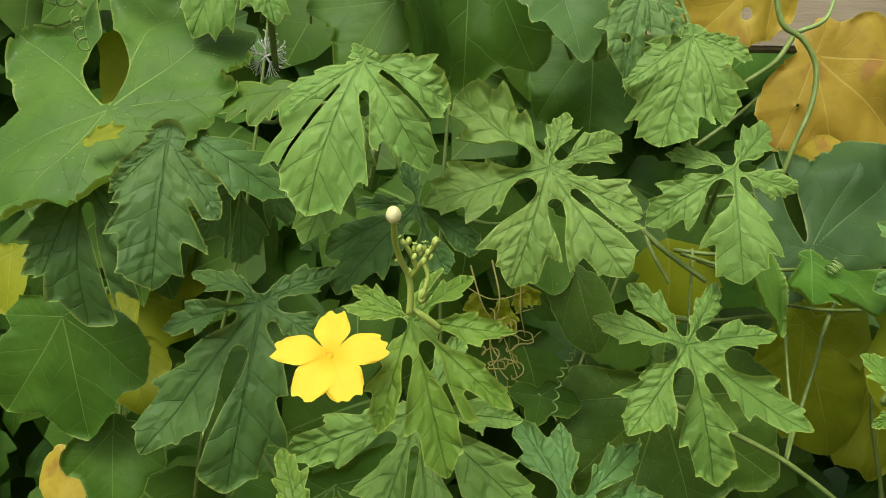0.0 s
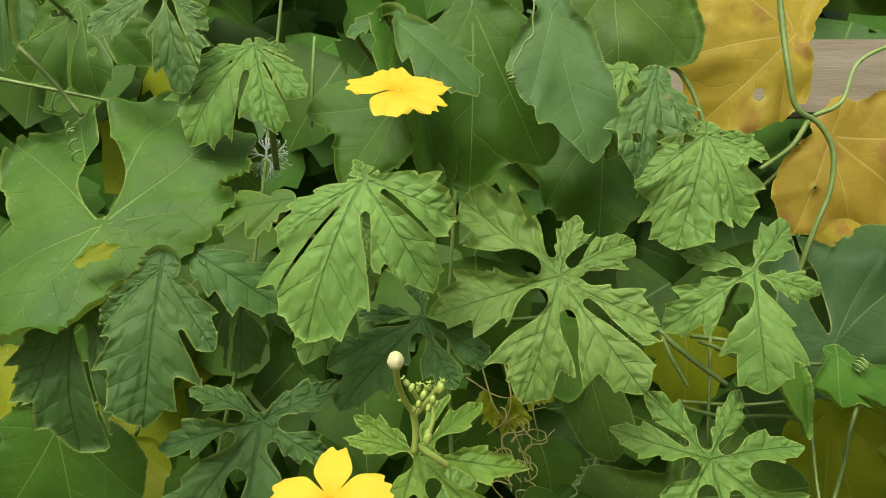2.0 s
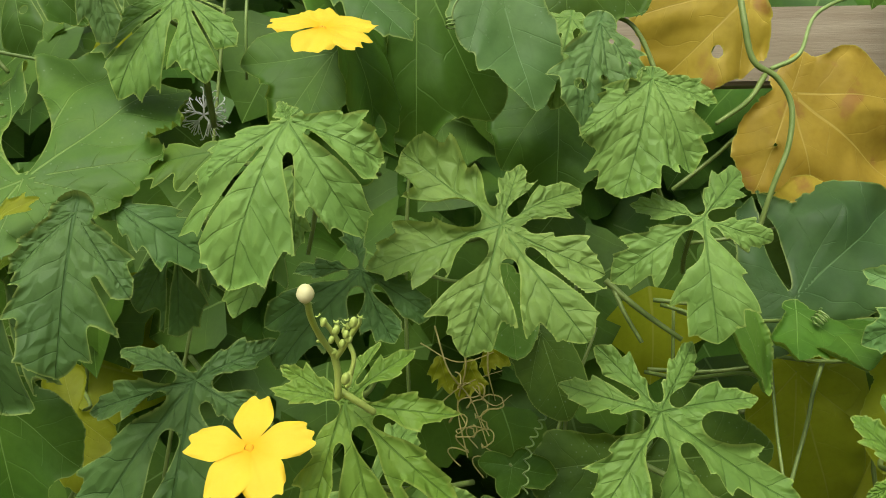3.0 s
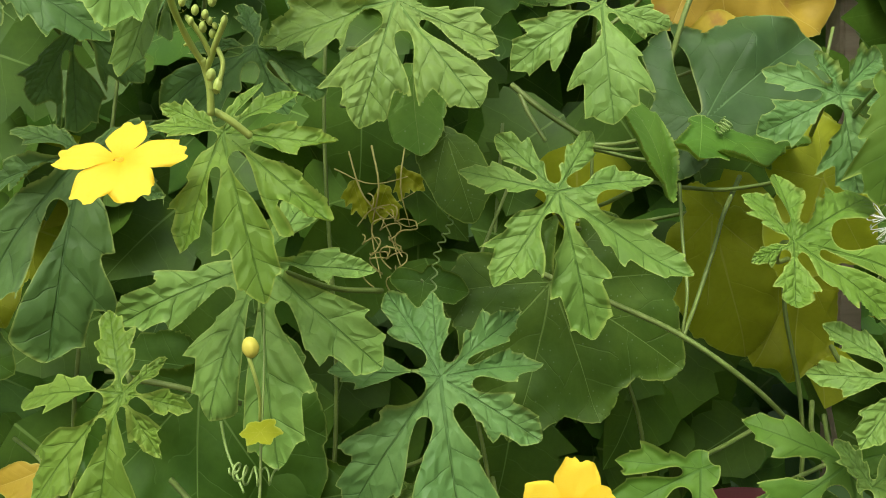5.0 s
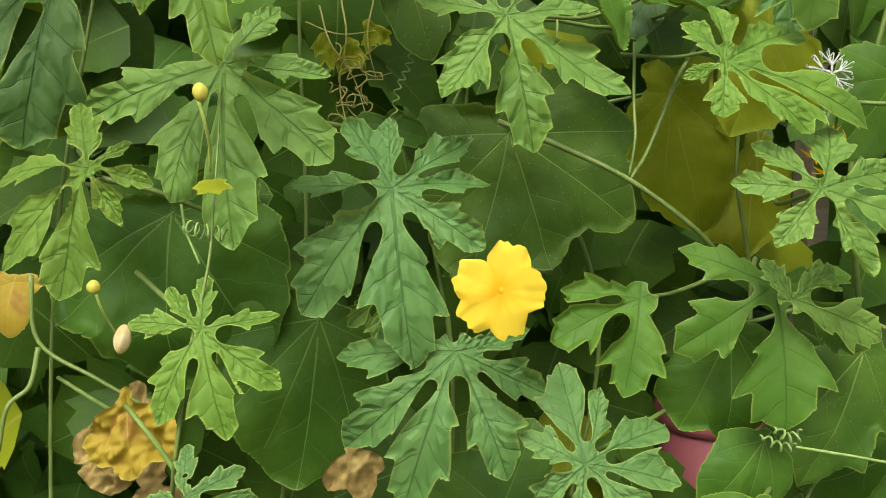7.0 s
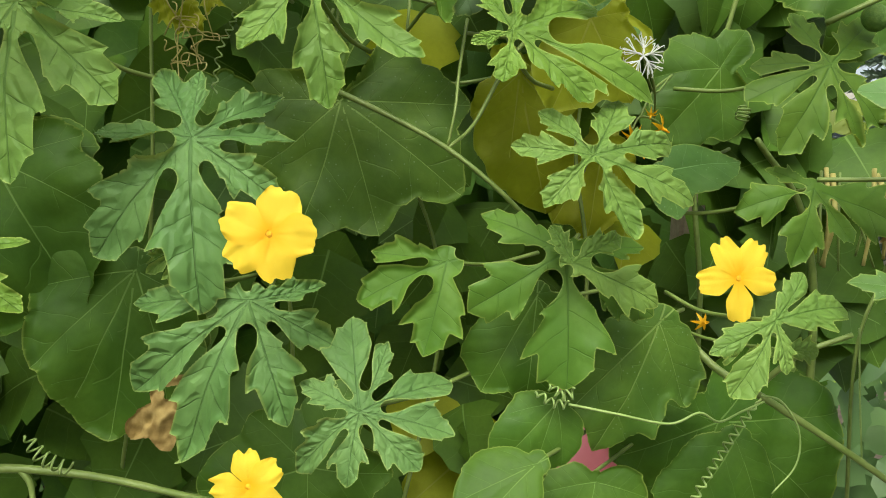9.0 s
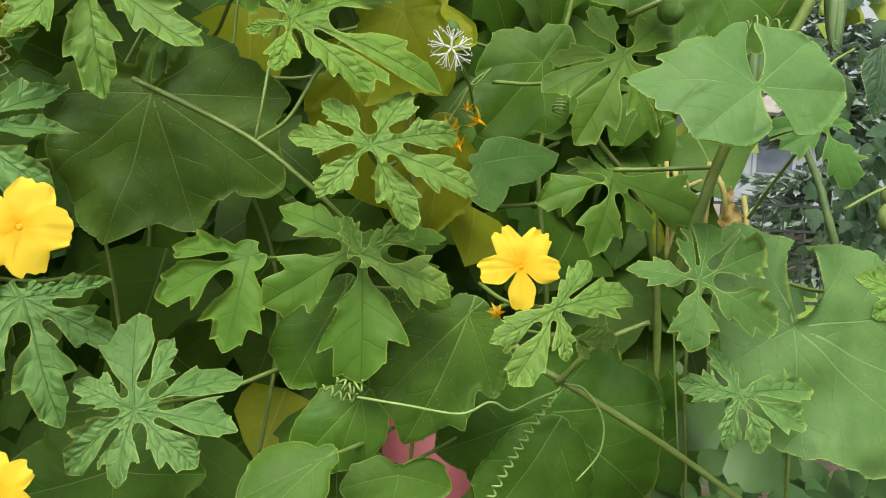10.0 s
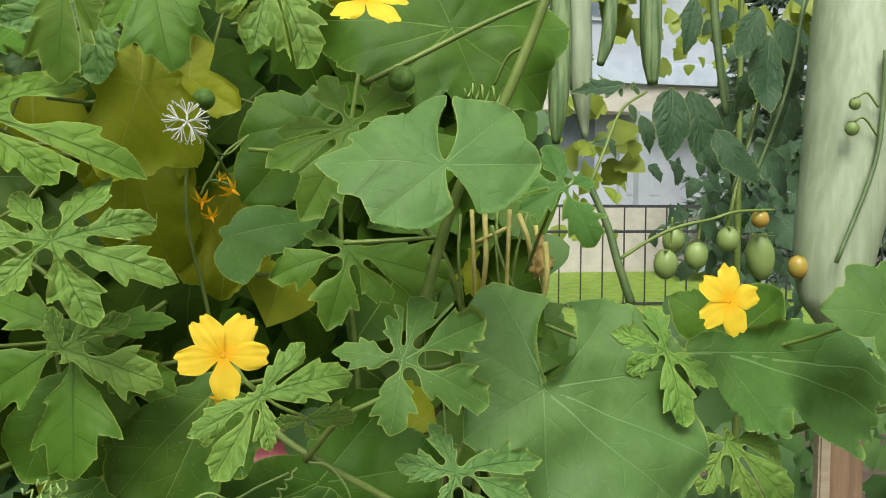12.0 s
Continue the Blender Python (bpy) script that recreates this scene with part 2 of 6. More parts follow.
GREEN_GOURD = plain_material("striped_gourd_skin", (0.05, 0.11, 0.03), (0.20, 0.28, 0.12), 60, 0.4, 0.0006, 300, stretch=(4, 4, 0.15))
# Bright yellow-green leaf; the sunlight on it is put into the colour.
BRIGHT_LEAF = plain_material("sun_tinted_leaf", (0.20, 0.28, 0.03), (0.30, 0.37, 0.05), 9, 0.5, translucent=0.4)
RED_PLASTIC = plain_material("faded_red_plastic", (0.33, 0.085, 0.10), (0.42, 0.125, 0.14), 12, 0.5)
# Brown trim paled to grey-beige, with the haze before the house in its colour.
TRIM = plain_material("hazed_brown_trim", (0.42, 0.40, 0.34), (0.50, 0.48, 0.41), 6, 0.7)
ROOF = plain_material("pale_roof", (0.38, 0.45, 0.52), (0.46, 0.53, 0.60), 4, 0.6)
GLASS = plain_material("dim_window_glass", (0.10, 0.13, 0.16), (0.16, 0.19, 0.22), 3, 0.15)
# Bluish needles, lightened and greyed in the colour for distance haze.
FAR_LEAF = plain_material("hazed_bluish_needles", (0.16, 0.22, 0.17), (0.27, 0.35, 0.28), 5, 0.6, translucent=0.2)
SHRUB = plain_material("shrub_leaf", (0.05, 0.12, 0.032), (0.10, 0.185, 0.05), 5, 0.5, translucent=0.2, vary=0.5)


# ---- mesh helpers ----
def part(name, data, mat, parent, label=""):
    if isinstance(data, bmesh.types.BMesh):
        me = bpy.data.meshes.new(name)
        data.to_mesh(me)
        data.free()
        data = me
    for p in data.polygons:
        p.use_smooth = True
    if not data.materials:
        data.materials.append(mat)
    ob = new(name, data)
    if parent:
        ob.parent = parent
    return tagged(ob, label)


def thing(name, label, category, group="", kind=""):
    return tagged(new(name), label, category, group, kind)


def mesh_of(name, verts, faces):
    me = bpy.data.meshes.new(name)
    me.from_pydata([tuple(v) for v in verts], [], [tuple(int(i) for i in f) for f in faces])
    me.update()
    return me


def march(f, xs, ys):
    """The region f > 0 of a grid, cut into triangles."""
    nx, ny = len(xs), len(ys)
    X, Y = np.meshgrid(xs, ys)
    P = np.stack([X.ravel(), Y.ravel()], 1)
    F = f.ravel()
    idx = np.arange(nx * ny).reshape(ny, nx)
    a, b, c, d = idx[:-1, :-1].ravel(), idx[:-1, 1:].ravel(), idx[1:, 1:].ravel(), idx[1:, :-1].ravel()
    T = np.concatenate([np.stack([a, b, c], 1), np.stack([a, c, d], 1)])
    inside = F > 0
    n = inside[T].sum(1)
    faces = [T[n == 3]]
    cut, N = {}, len(P)
    extra = []

    def edge(i, j):
        k = (i, j) if i < j else (j, i)
        if k not in cut:
            s = F[i] / (F[i] - F[j])
            extra.append(P[i] + (P[j] - P[i]) * min(max(s, 0.03), 0.97))
            cut[k] = N + len(extra) - 1
        return cut[k]

    rim = []
    for t in T[(n == 1) | (n == 2)]:
        ins = [k for k in range(3) if inside[t[k]]]
        if len(ins) == 1:
            k = ins[0]
            i, j, l = int(t[k]), int(t[(k + 1) % 3]), int(t[(k + 2) % 3])
            rim.append((i, edge(i, j), edge(i, l)))
        else:
            k = next(k for k in range(3) if k not in ins)
            o, i, j = int(t[k]), int(t[(k + 1) % 3]), int(t[(k + 2) % 3])
            e1, e2 = edge(i, o), edge(j, o)
            rim += [(i, j, e2), (i, e2, e1)]
    allf = np.concatenate([faces[0], np.array(rim, int).reshape(-1, 3)])
    pts = np.concatenate([P, np.array(extra).reshape(-1, 2)])
    # keep the largest connected piece alone
    lab = np.arange(len(pts))
    while True:
        low = lab[allf].min(axis=1)
        nxt = lab.copy()
        for c in range(3):
            np.minimum.at(nxt, allf[:, c], low)
        nxt = nxt[nxt]
        if np.array_equal(nxt, lab):
            break
        lab = nxt
    names, count = np.unique(lab[allf[:, 0]], return_counts=True)
    allf = allf[lab[allf[:, 0]] == names[np.argmax(count)]]
    used, inv = np.unique(allf, return_inverse=True)
    return pts[used], inv.reshape(-1, 3)


def lens(X, Y, x0, y0, ang, L, W, pa, pb, bend=0.0):
    """How deep each point lies inside a pointed blade of length L; also its place along and across it."""
    ca, sa = math.cos(ang), math.sin(ang)
    u = ((X - x0) * ca + (Y - y0) * sa) / L
    v = (-(X - x0) * sa + (Y - y0) * ca) / L - bend * u * u
    m = pa / (pa + pb)
    peak = m ** pa * (1 - m) ** pb
    uc = np.clip(u, 0, 1)
    w = W * uc ** pa * (1 - uc) ** pb / peak
    f = (w - np.abs(v)) * L
    out = np.maximum(np.maximum(-u, u - 1), 0) * L
    return np.where(out > 0, np.minimum(f, 0) - out, f), u, v


def lattice(x, y, scale, seed):
    """Smooth noise between -1 and 1 over a plane."""
    table = np.random.RandomState(int(seed * 7919) % 99991).uniform(-1, 1, (64, 64))
    px, py = np.asarray(x) * scale + 31.7, np.asarray(y) * scale + 17.3
    i, j = np.floor(px).astype(int), np.floor(py).astype(int)
    u, v = px - i, py - j
    u, v = u * u * (3 - 2 * u), v * v * (3 - 2 * v)
    at = lambda k, l: table[(j + l) % 64, (i + k) % 64]
    return (at(0, 0) * (1 - u) + at(1, 0) * u) * (1 - v) + (at(0, 1) * (1 - u) + at(1, 1) * u) * v


def toothed(rng, neck):
    """Half-width along one side of a lobe: a narrow neck, then two or three forward teeth with notches between, and a pointed tip."""
    t1, t2, t3 = rng.uniform(0.28, 0.38), rng.uniform(0.52, 0.62), rng.uniform(0.77, 0.84)
    h1, h2, h3 = rng.uniform(0.66, 0.90), rng.uniform(0.92, 1.12), rng.uniform(0.50, 0.66)
    n1, n2, n3 = h1 * rng.uniform(0.66, 0.84), h2 * rng.uniform(0.50, 0.68), h3 * rng.uniform(0.55, 0.8)
    pts = [(-0.30, neck * 0.8), (0.0, neck), (0.10, neck * 1.02)]
    low, start = neck * 1.02, 0.10
    for t, h, n in ((t1, h1, n1), (t2, h2, n2), (t3, h3, n3)):
        d = t - start
        for q in (0.25, 0.5, 0.75, 0.93):
            pts.append((start + q * d, low + (h * 0.96 - low) * math.sin(q * math.pi / 2) ** 1.2))
        pts += [(t, h), (t + 0.012, h * 0.90 + n * 0.10), (t + 0.03, n * 1.08), (t + 0.055, n)]
        low, start = n, t + 0.055
    pts += [(start + (1 - start) * q, low * (1 - q) ** 0.8) for q in (0.3, 0.6, 0.85, 1.0)]
    return np.array(pts)


LEAN_TEETH = 0.5


def lobe_field(X, Y, a, L, W, bend, left, right):
    """Inside (> 0) or outside one toothed lobe; also the place along and across it."""
    ca, sa = math.cos(a), math.sin(a)
    u = (X * ca + Y * sa) / L
    v = (-X * sa + Y * ca) / L - bend * u * u
    av = np.abs(v)
    s = u - LEAN_TEETH * av
    w = np.where(v > 0, np.interp(s, left[:, 0], left[:, 1]), np.interp(s, right[:, 0], right[:, 1])) * W
    f = np.where(s > 1, 1 - s, w - av)
    f = np.where(u < 0, np.minimum(f, 0.05 + u), f)
    return f * L, u, v


def blade(name, lobes, style, droop, seed, mat, parent, fold=0.25, cells=84, holes=0, label="", cut=1.0, sinus=None):
    """A leaf blade from its lobes (angle, length in mm[, width factor[, bend sideways[, lift of the tip]]]) round the stalk."""
    rng = np.random.RandomState(seed)
    lobes = [(radians(l[0]), l[1] / 1000, *(l[2:] + (1.0, None, None)[len(l) - 2:])) for l in lobes]
    R = max(l[1] for l in lobes)
    mean = sum(l[1] for l in lobes) / len(lobes)
    tipx = [l[1] * math.cos(l[0]) for l in lobes] + [0]
    tipy = [l[1] * math.sin(l[0]) for l in lobes] + [0]
    pad = R * 0.34
    x0, x1, y0, y1 = min(tipx) - pad, max(tipx) + pad, min(tipy) - pad, max(tipy) + pad
    step = max(x1 - x0, y1 - y0) / cells
    xs, ys = np.arange(x0, x1 + step, step), np.arange(y0, y1 + step, step)
    X, Y = np.meshgrid(xs, ys)
    nse = lattice(X, Y, 110, seed * 3.1)
    k = R * (0.012 if style == "lobed" else 0.05)
    fields, bends = [], []
    for a, L, w, side, lift in lobes:
        bend = rng.uniform(-0.12, 0.12) if side is None else side
        bends.append(bend)
        if style == "lobed":
            W = 0.064 + 0.18 * w
            f, u, v = lobe_field(X, Y, a, L, W, bend, toothed(rng, 0.085 / W), toothed(rng, 0.085 / W))
            fields.append(f)
            continue
        if style == "tomato":
            pieces = [(0, 0, L, 0.28 * w, 0.6, 0.9)]
            for sgn in (-1, 1):
                for q in (0.2, 0.42, 0.62):
                    pieces.append((q, sgn * radians(42), (0.42 - 0.3 * q) * L, 0.25 * w, 0.6, 0.8))
        else:
            pieces = [(0, 0, L, 0.36 * w, 0.5, 0.62)]
            for sgn in (-1, 1):
                pieces.append((0.30, sgn * radians(rng.uniform(26, 36)), 0.56 * L, 0.30 * w, 0.5, 0.7))
        for q, da, l, ww, pa, pb in pieces:
            bx, by = q * L * math.cos(a), q * L * math.sin(a)
            by, bx = by + bend * q * q * L * math.cos(a), bx - bend * q * q * L * math.sin(a)
            fields.append(lens(X, Y, bx, by, a + da + (2 * bend * q if q else 0), l, ww, pa, pb, bend if q == 0 else 0)[0])
    f = np.max(fields, axis=0)
    f = f + k * np.log(np.sum([np.exp(np.clip((g - f) / k, -40, 0)) for g in fields], axis=0)) * 0.6
    hub = 0.17 * mean if style == "lobed" and len(lobes) > 3 else (0.02 * mean if style == "tomato" else 0.20 * mean)
    rr = np.hypot(X, Y)
    f = np.maximum(f, hub - rr)
    if style != "lobed":
        teeth = np.abs(((np.arctan2(Y, X) * rr / R * 9 + rr / R * 7 + nse * 0.6) % 1.0) - 0.5)
        f = f + R * 0.016 * (nse + 1.8 * (teeth - 0.25)) + R * 0.05 * lattice(X, Y, 2.6 / R, seed * 5.3)
    else:
        f = f + R * 0.007 * nse
    order = sorted(l[0] % (2 * math.pi) for l in lobes)
    length = {l[0] % (2 * math.pi): l[1] for l in lobes}
    gaps = []
    if style == "lobed" and cut:
        for a, b in zip(order, order[1:] + [order[0] + 2 * math.pi]):
            near = min(length[a], length[b % (2 * math.pi)] if b % (2 * math.pi) in length else R)
            gaps.append(((a + b) / 2 + rng.uniform(-0.05, 0.05), near, b - a))
    if sinus is not None:
        gaps = [(radians(q), 0.75 * mean, 9) for q in (sinus if isinstance(sinus, tuple) else (sinus,))]
    for a, near, gap in gaps:
        ca, sa = math.cos(a), math.sin(a)
        u, v = X * ca + Y * sa, -X * sa + Y * ca
        if sinus is not None:
            r0 = 0.05 * mean
            w = 0.08 * cut * mean * np.sin(np.clip((u - r0) / (0.80 * mean), 0, 1) * math.pi * 0.93) ** 0.8
            f = np.where(u > r0, np.minimum(f, np.abs(v) - w), f)
            continue
        if gap < 0.36:
            continue
        r0 = near * (0.31 if gap < 1.2 else 0.22) * rng.uniform(0.85, 1.2)
        rad = near * min(0.12, 0.11 * gap) * rng.uniform(0.55, 1.15) * cut
        slit = max(near * 0.012, 0.75 * step)
        along = (u - r0) / near
        w = slit + (rad - slit) * np.exp(-np.clip((along - 0.06) / 0.17, 0, 9) ** 2)
        tube_f = np.where(u > r0, np.abs(v) - w, np.hypot((u - r0) * 0.8, v) - rad)
        f = np.minimum(f, tube_f)
    for _ in range(holes):
        a, L, w, side, lift = lobes[rng.randint(len(lobes))]
        q, s = rng.uniform(0.3, 0.75), rng.uniform(-0.12, 0.12)
        hx, hy = L * (q * math.cos(a) - s * math.sin(a)), L * (q * math.sin(a) + s * math.cos(a))
        rad = rng.uniform(0.018, 0.05) * R
        f = np.minimum(f, np.hypot((X - hx) * rng.uniform(0.7, 1.3), Y - hy) - rad + nse * rad * 0.5)
    pts, tri = march(f, xs, ys)
    x, y = pts[:, 0], pts[:, 1]
    fs, us, vs = [], [], []
    for (a, L, w, side, lift), bend in zip(lobes, bends):
        ff, u, v = lens(x, y, 0, 0, a, L, 0.22 * w if style == "lobed" else 0.36 * w, 0.6, 0.7, bend)
        fs.append(ff / L), us.append(u), vs.append(v)
    fs, us, vs = np.array(fs), np.array(us), np.array(vs)
    own = np.argmax(fs, axis=0)
    ar = np.arange(len(x))
    r = np.hypot(x, y)
    va = np.abs(vs[own, ar])
    Ls = np.array([l[1] for l in lobes])[own]
    z = -droop * (r / mean) ** 2 * mean * 0.5
    z = z + fold * va * Ls * np.clip(us[own, ar], 0, 1) - 1.5 * fold * va * va * Ls
    ph = (us[own, ar] - 0.7 * va) * 5 + 0.22 * np.sign(vs[own, ar])
    z = z + (0.010 if style == "lobed" else 0.006) * mean * np.sin(np.pi * (ph % 1.0)) * np.clip(va / 0.1, 0, 1)
    share = np.exp((fs - fs.max(axis=0)) / 0.05)
    share = share / share.sum(axis=0)
    amount = 1.0 if style == "lobed" else 0.35
    for i, (a, L, w, side, lift) in enumerate(lobes):
        u2 = np.clip(us[i], 0, 1.15) ** 2
        rise = rng.uniform(-0.22, 0.12) if lift is None else lift
        z = z + share[i] * u2 * L * amount * (rng.uniform(-0.75, 0.75) * np.clip(vs[i], -0.5, 0.5) + rise)
    z = z + lattice(x, y, 30, 1 + seed * 1.7) * (0.09 if style == "lobed" else 0.14) * r
    z = z + lattice(x, y, 75, 9 + seed * 1.7) * 0.013 * mean * np.clip(va / 0.15, 0, 1.3)
    if fold >= 0.8:
        z = z + (lattice(x, y, 140, 5 + seed) + 0.6 * lattice(x, y, 300, 6 + seed)) * 0.16 * mean
    # true distance from each point to the blade's margin
    e = np.sort(np.concatenate([tri[:, [0, 1]], tri[:, [1, 2]], tri[:, [2, 0]]]), axis=1)
    key, count = np.unique(e[:, 0].astype(np.int64) * len(x) + e[:, 1], return_counts=True)
    edge = key[count == 1]
    ma = pts[edge // len(x)]
    depth = np.full(len(x), 1.0)
    for c in range(0, len(x), 1500):
        q = pts[c:c + 1500]
        depth[c:c + 1500] = np.sqrt(np.min((q[:, None, 0] - ma[None, :, 0]) ** 2 + (q[:, None, 1] - ma[None, :, 1]) ** 2, axis=1))
    curl = lattice(x, y, 30, 4 + seed * 2.3)
    if style != "tomato":
        z = z + (0.12 + 1.3 * np.clip(curl, -0.25, 1)) * np.clip(1 - depth / (0.07 * mean), 0, 1) ** 2 * 0.095 * mean
    me = mesh_of(name, np.stack([x, y, z], 1), tri)
    face_own = own[tri[:, 0]]
    uv = np.stack([us[face_own[:, None], tri] + 3.0 * face_own[:, None], vs[face_own[:, None], tri]], -1).reshape(-1, 2)
    me.attributes.new("rim", "FLOAT", "POINT").data.foreach_set("value", (1 - np.clip(depth / (0.0014 + (0.0035 * np.clip(curl - 0.25, 0, 1) if style == "lobed" else 0)), 0, 1)).astype(np.float32))
    me.attributes.new("span", "FLOAT", "POINT").data.foreach_set("value", np.full(len(x), min(1.25, mean / 0.06), np.float32))
    lay = me.uv_layers.new(name="blade")
    lay.data.foreach_set("uv", uv.astype(np.float32).ravel())
    return part(name, me, mat, parent, label)


def spline(pts, n=6):
    pts = [Vector(p) for p in pts]
    q = [pts[0] * 2 - pts[1]] + pts + [pts[-1] * 2 - pts[-2]]
    out = []
    for i in range(1, len(q) - 2):
        a, b, c, d = q[i - 1:i + 3]
        for k in range(n):
            t = k / n
            out.append(0.5 * ((2 * b) + (c - a) * t + (2 * a - 5 * b + 4 * c - d) * t * t + (3 * b - a - 3 * c + d) * t ** 3))
    return out + [pts[-1]]


def tube_mesh(name, pts, radii, sides=8, ridge=0.0):
    verts, faces = [], []
    side = None
    for i, p in enumerate(pts):
        d = (pts[min(i + 1, len(pts) - 1)] - pts[max(i - 1, 0)]).normalized()
        if side is None:
            side = d.orthogonal().normalized()
        side = (side - d * side.dot(d)).normalized()
        up = d.cross(side)
        r = radii[i]
        for k in range(sides):
            a = 2 * math.pi * k / sides
            rr = r * (1 + ridge * (1 if k % 2 else -1))
            verts.append(p + side * math.cos(a) * rr + up * math.sin(a) * rr)
    for i in range(len(pts) - 1):
        for k in range(sides):
            faces.append((i * sides + k, i * sides + (k + 1) % sides, (i + 1) * sides + (k + 1) % sides, (i + 1) * sides + k))
    faces += [tuple(range(sides))[::-1], tuple(range((len(pts) - 1) * sides, len(pts) * sides))]
    return mesh_of(name, verts, faces)


def tube(vine, name, pts, radius, mat, taper=0.75, label="", sides=8):
    path = spline(pts)
    n = len(path)
    rad = [radius * (1 + (taper - 1) * i / (n - 1)) * (1 + 0.08 * noise.noise(p * 150)) for i, p in enumerate(path)]
    return part(name, tube_mesh(name, path, rad, sides, 0.05), mat, vine, label)


def coil(vine, pts, radius, turns, wire, mat=None, name="tendril"):
    """A tendril wound round the line through pts."""
    path = spline(pts, 4)
    line = []
    total = max(24, int(turns * 14))
    for i in range(total + 1):
        t = i / total * (len(path) - 1)
        k = min(int(t), len(path) - 2)
        p = path[k].lerp(path[k + 1], t - k)
        d = (path[k + 1] - path[k]).normalized()
        s = d.cross(Vector((0, 1, 0.1))).normalized()
        u = d.cross(s)
        a = 2 * math.pi * turns * i / total
        r = radius * min(1, 6 * i / total) * (1 + 0.3 * noise.noise((i * 0.07, 3, 1)))
        line.append(p + (s * math.cos(a) + u * math.sin(a)) * r)
    return part(name, tube_mesh(name, line, [wire] * len(line), 5), mat or TENDRIL, vine)


SEED = [0]


def leaf_at(vine, place, tilt, yaw, lobes, style, mat, droop, fold, holes=0, cells=84, label="", stalk=True, cut=1.0, sinus=None):
    """A leaf on its stalk, which runs back to the vine's main stem."""
    SEED[0] += 1
    ob = blade("leaf", lobes, style, droop, SEED[0], mat, vine, fold, cells, holes, label, cut, sinus)
    m = pose(*place, 90 - tilt, 0, yaw)
    ob.matrix_basis = m
    if stalk and vine.name in MAIN:
        size = sum(l[1] for l in lobes) / len(lobes) / 1000
        p, back = Vector(place), m.to_3x3() @ Vector((0, 0, -1))
        path = MAIN[vine.name]
        goal = min(path, key=lambda q: (q - p - Vector((0, 0, -0.02))).length)
        goal = p + (goal - p) * min(1.0, 0.11 / (goal - p).length)
        a = p + back * size * 0.3 + Vector((0, 0, 0.10 * size))
        pts = [p + back * 0.0005, a, a.lerp(goal, 0.5) + Vector((0, 0.01, -0.006)), goal]
        rad = 0.0011 + 0.008 * size
        path2 = spline(pts, 5)
        part("petiole", tube_mesh("petiole", path2, [rad * (0.8 + 0.3 * i / len(path2)) for i in range(len(path2))], 7), STEM, vine)
    return ob


MAIN = {}


def vine_plant(name, label, stem, radius=0.0035, group="climbing vines"):
    """A climbing plant with its main stem, from the soil upwards."""
    v = thing(name, label, "vine", group)
    path = spline(stem, 10)
    MAIN[v.name] = path
    n = len(path)
    part("stem", tube_mesh("stem", path, [radius * (1.2 - 0.6 * i / n) * (1 + 0.1 * noise.noise(p * 90)) for i, p in enumerate(path)], 9, 0.06), STEM, v)
    return v


def lobed_leaf(vine, place, tilt, yaw, lobes, droop=0.40, fold=0.25, holes=0, cells=110, mat=None, label="", stalk=True, cut=1.0, sinus=None):
    return leaf_at(vine, place, tilt, yaw, lobes, "lobed", mat or LOBED, droop, fold, holes, cells, label, stalk, cut, sinus)


def broad_leaf(vine, place, tilt, yaw, lobes, droop=0.25, fold=0.18, holes=0, cells=80, mat=None, label="", stalk=True, cut=1.0, sinus=None):
    return leaf_at(vine, place, tilt, yaw, lobes, "broad", mat or BROAD, droop, fold, holes, cells, label, stalk, cut, sinus)


def tomato_leaf(vine, place, tilt, yaw, lobes, droop=0.25, fold=0.25, holes=0, cells=50, mat=None, label="", stalk=True, cut=1.0, sinus=None):
    return leaf_at(vine, place, tilt, yaw, lobes, "tomato", mat or TOMATO_LEAF, droop, fold, holes, cells, label, stalk, cut, sinus)


def petal_mesh(seed):
    rng = np.random.RandomState(seed)
    nu, nv = 16, 19
    verts, faces = [], []
    notch = rng.uniform(0.03, 0.12)
    wide = rng.uniform(0.92, 1.08)
    for i in range(nu):
        u = i / (nu - 1)
        for j in range(nv):
            v = j / (nv - 1) * 2 - 1
            k = min(1.0, u / 0.68)
            w = wide * (0.11 + 0.255 * k * k * (3 - 2 * k))
            rag = 0.12 * noise.noise((v * 3, seed * 1.3, 2)) + 0.06 * noise.noise((v * 9, seed, 5))
            r = 0.06 + 0.94 * u * (1 - 0.22 * v ** 4 - 0.04 * v * v - notch * math.exp(-(v / 0.25) ** 2) + rag * u)
            x = w * v * (1 - 0.25 * max(0, u - 0.75) * 2 * abs(v))
            z = 0.12 * u - 0.16 * u * u + 0.03 * math.sin(v * 6 + seed) * u * u * abs(v) + 0.015 * math.sin(v * 13 + 2 * seed) * u ** 3 * (0.3 + abs(v)) + 0.06 * noise.noise((x * 3, r * 3, seed * 2.0)) * u - 0.03 * math.exp(-(v / 0.12) ** 2) * u * (1 - u)
            verts.append((x, r, z))
    for i in range(nu - 1):
        for j in range(nv - 1):
            a = i * nv + j
            faces.append((a, a + 1, a + nv + 1, a + nv))
    return mesh_of("petal", verts, faces)


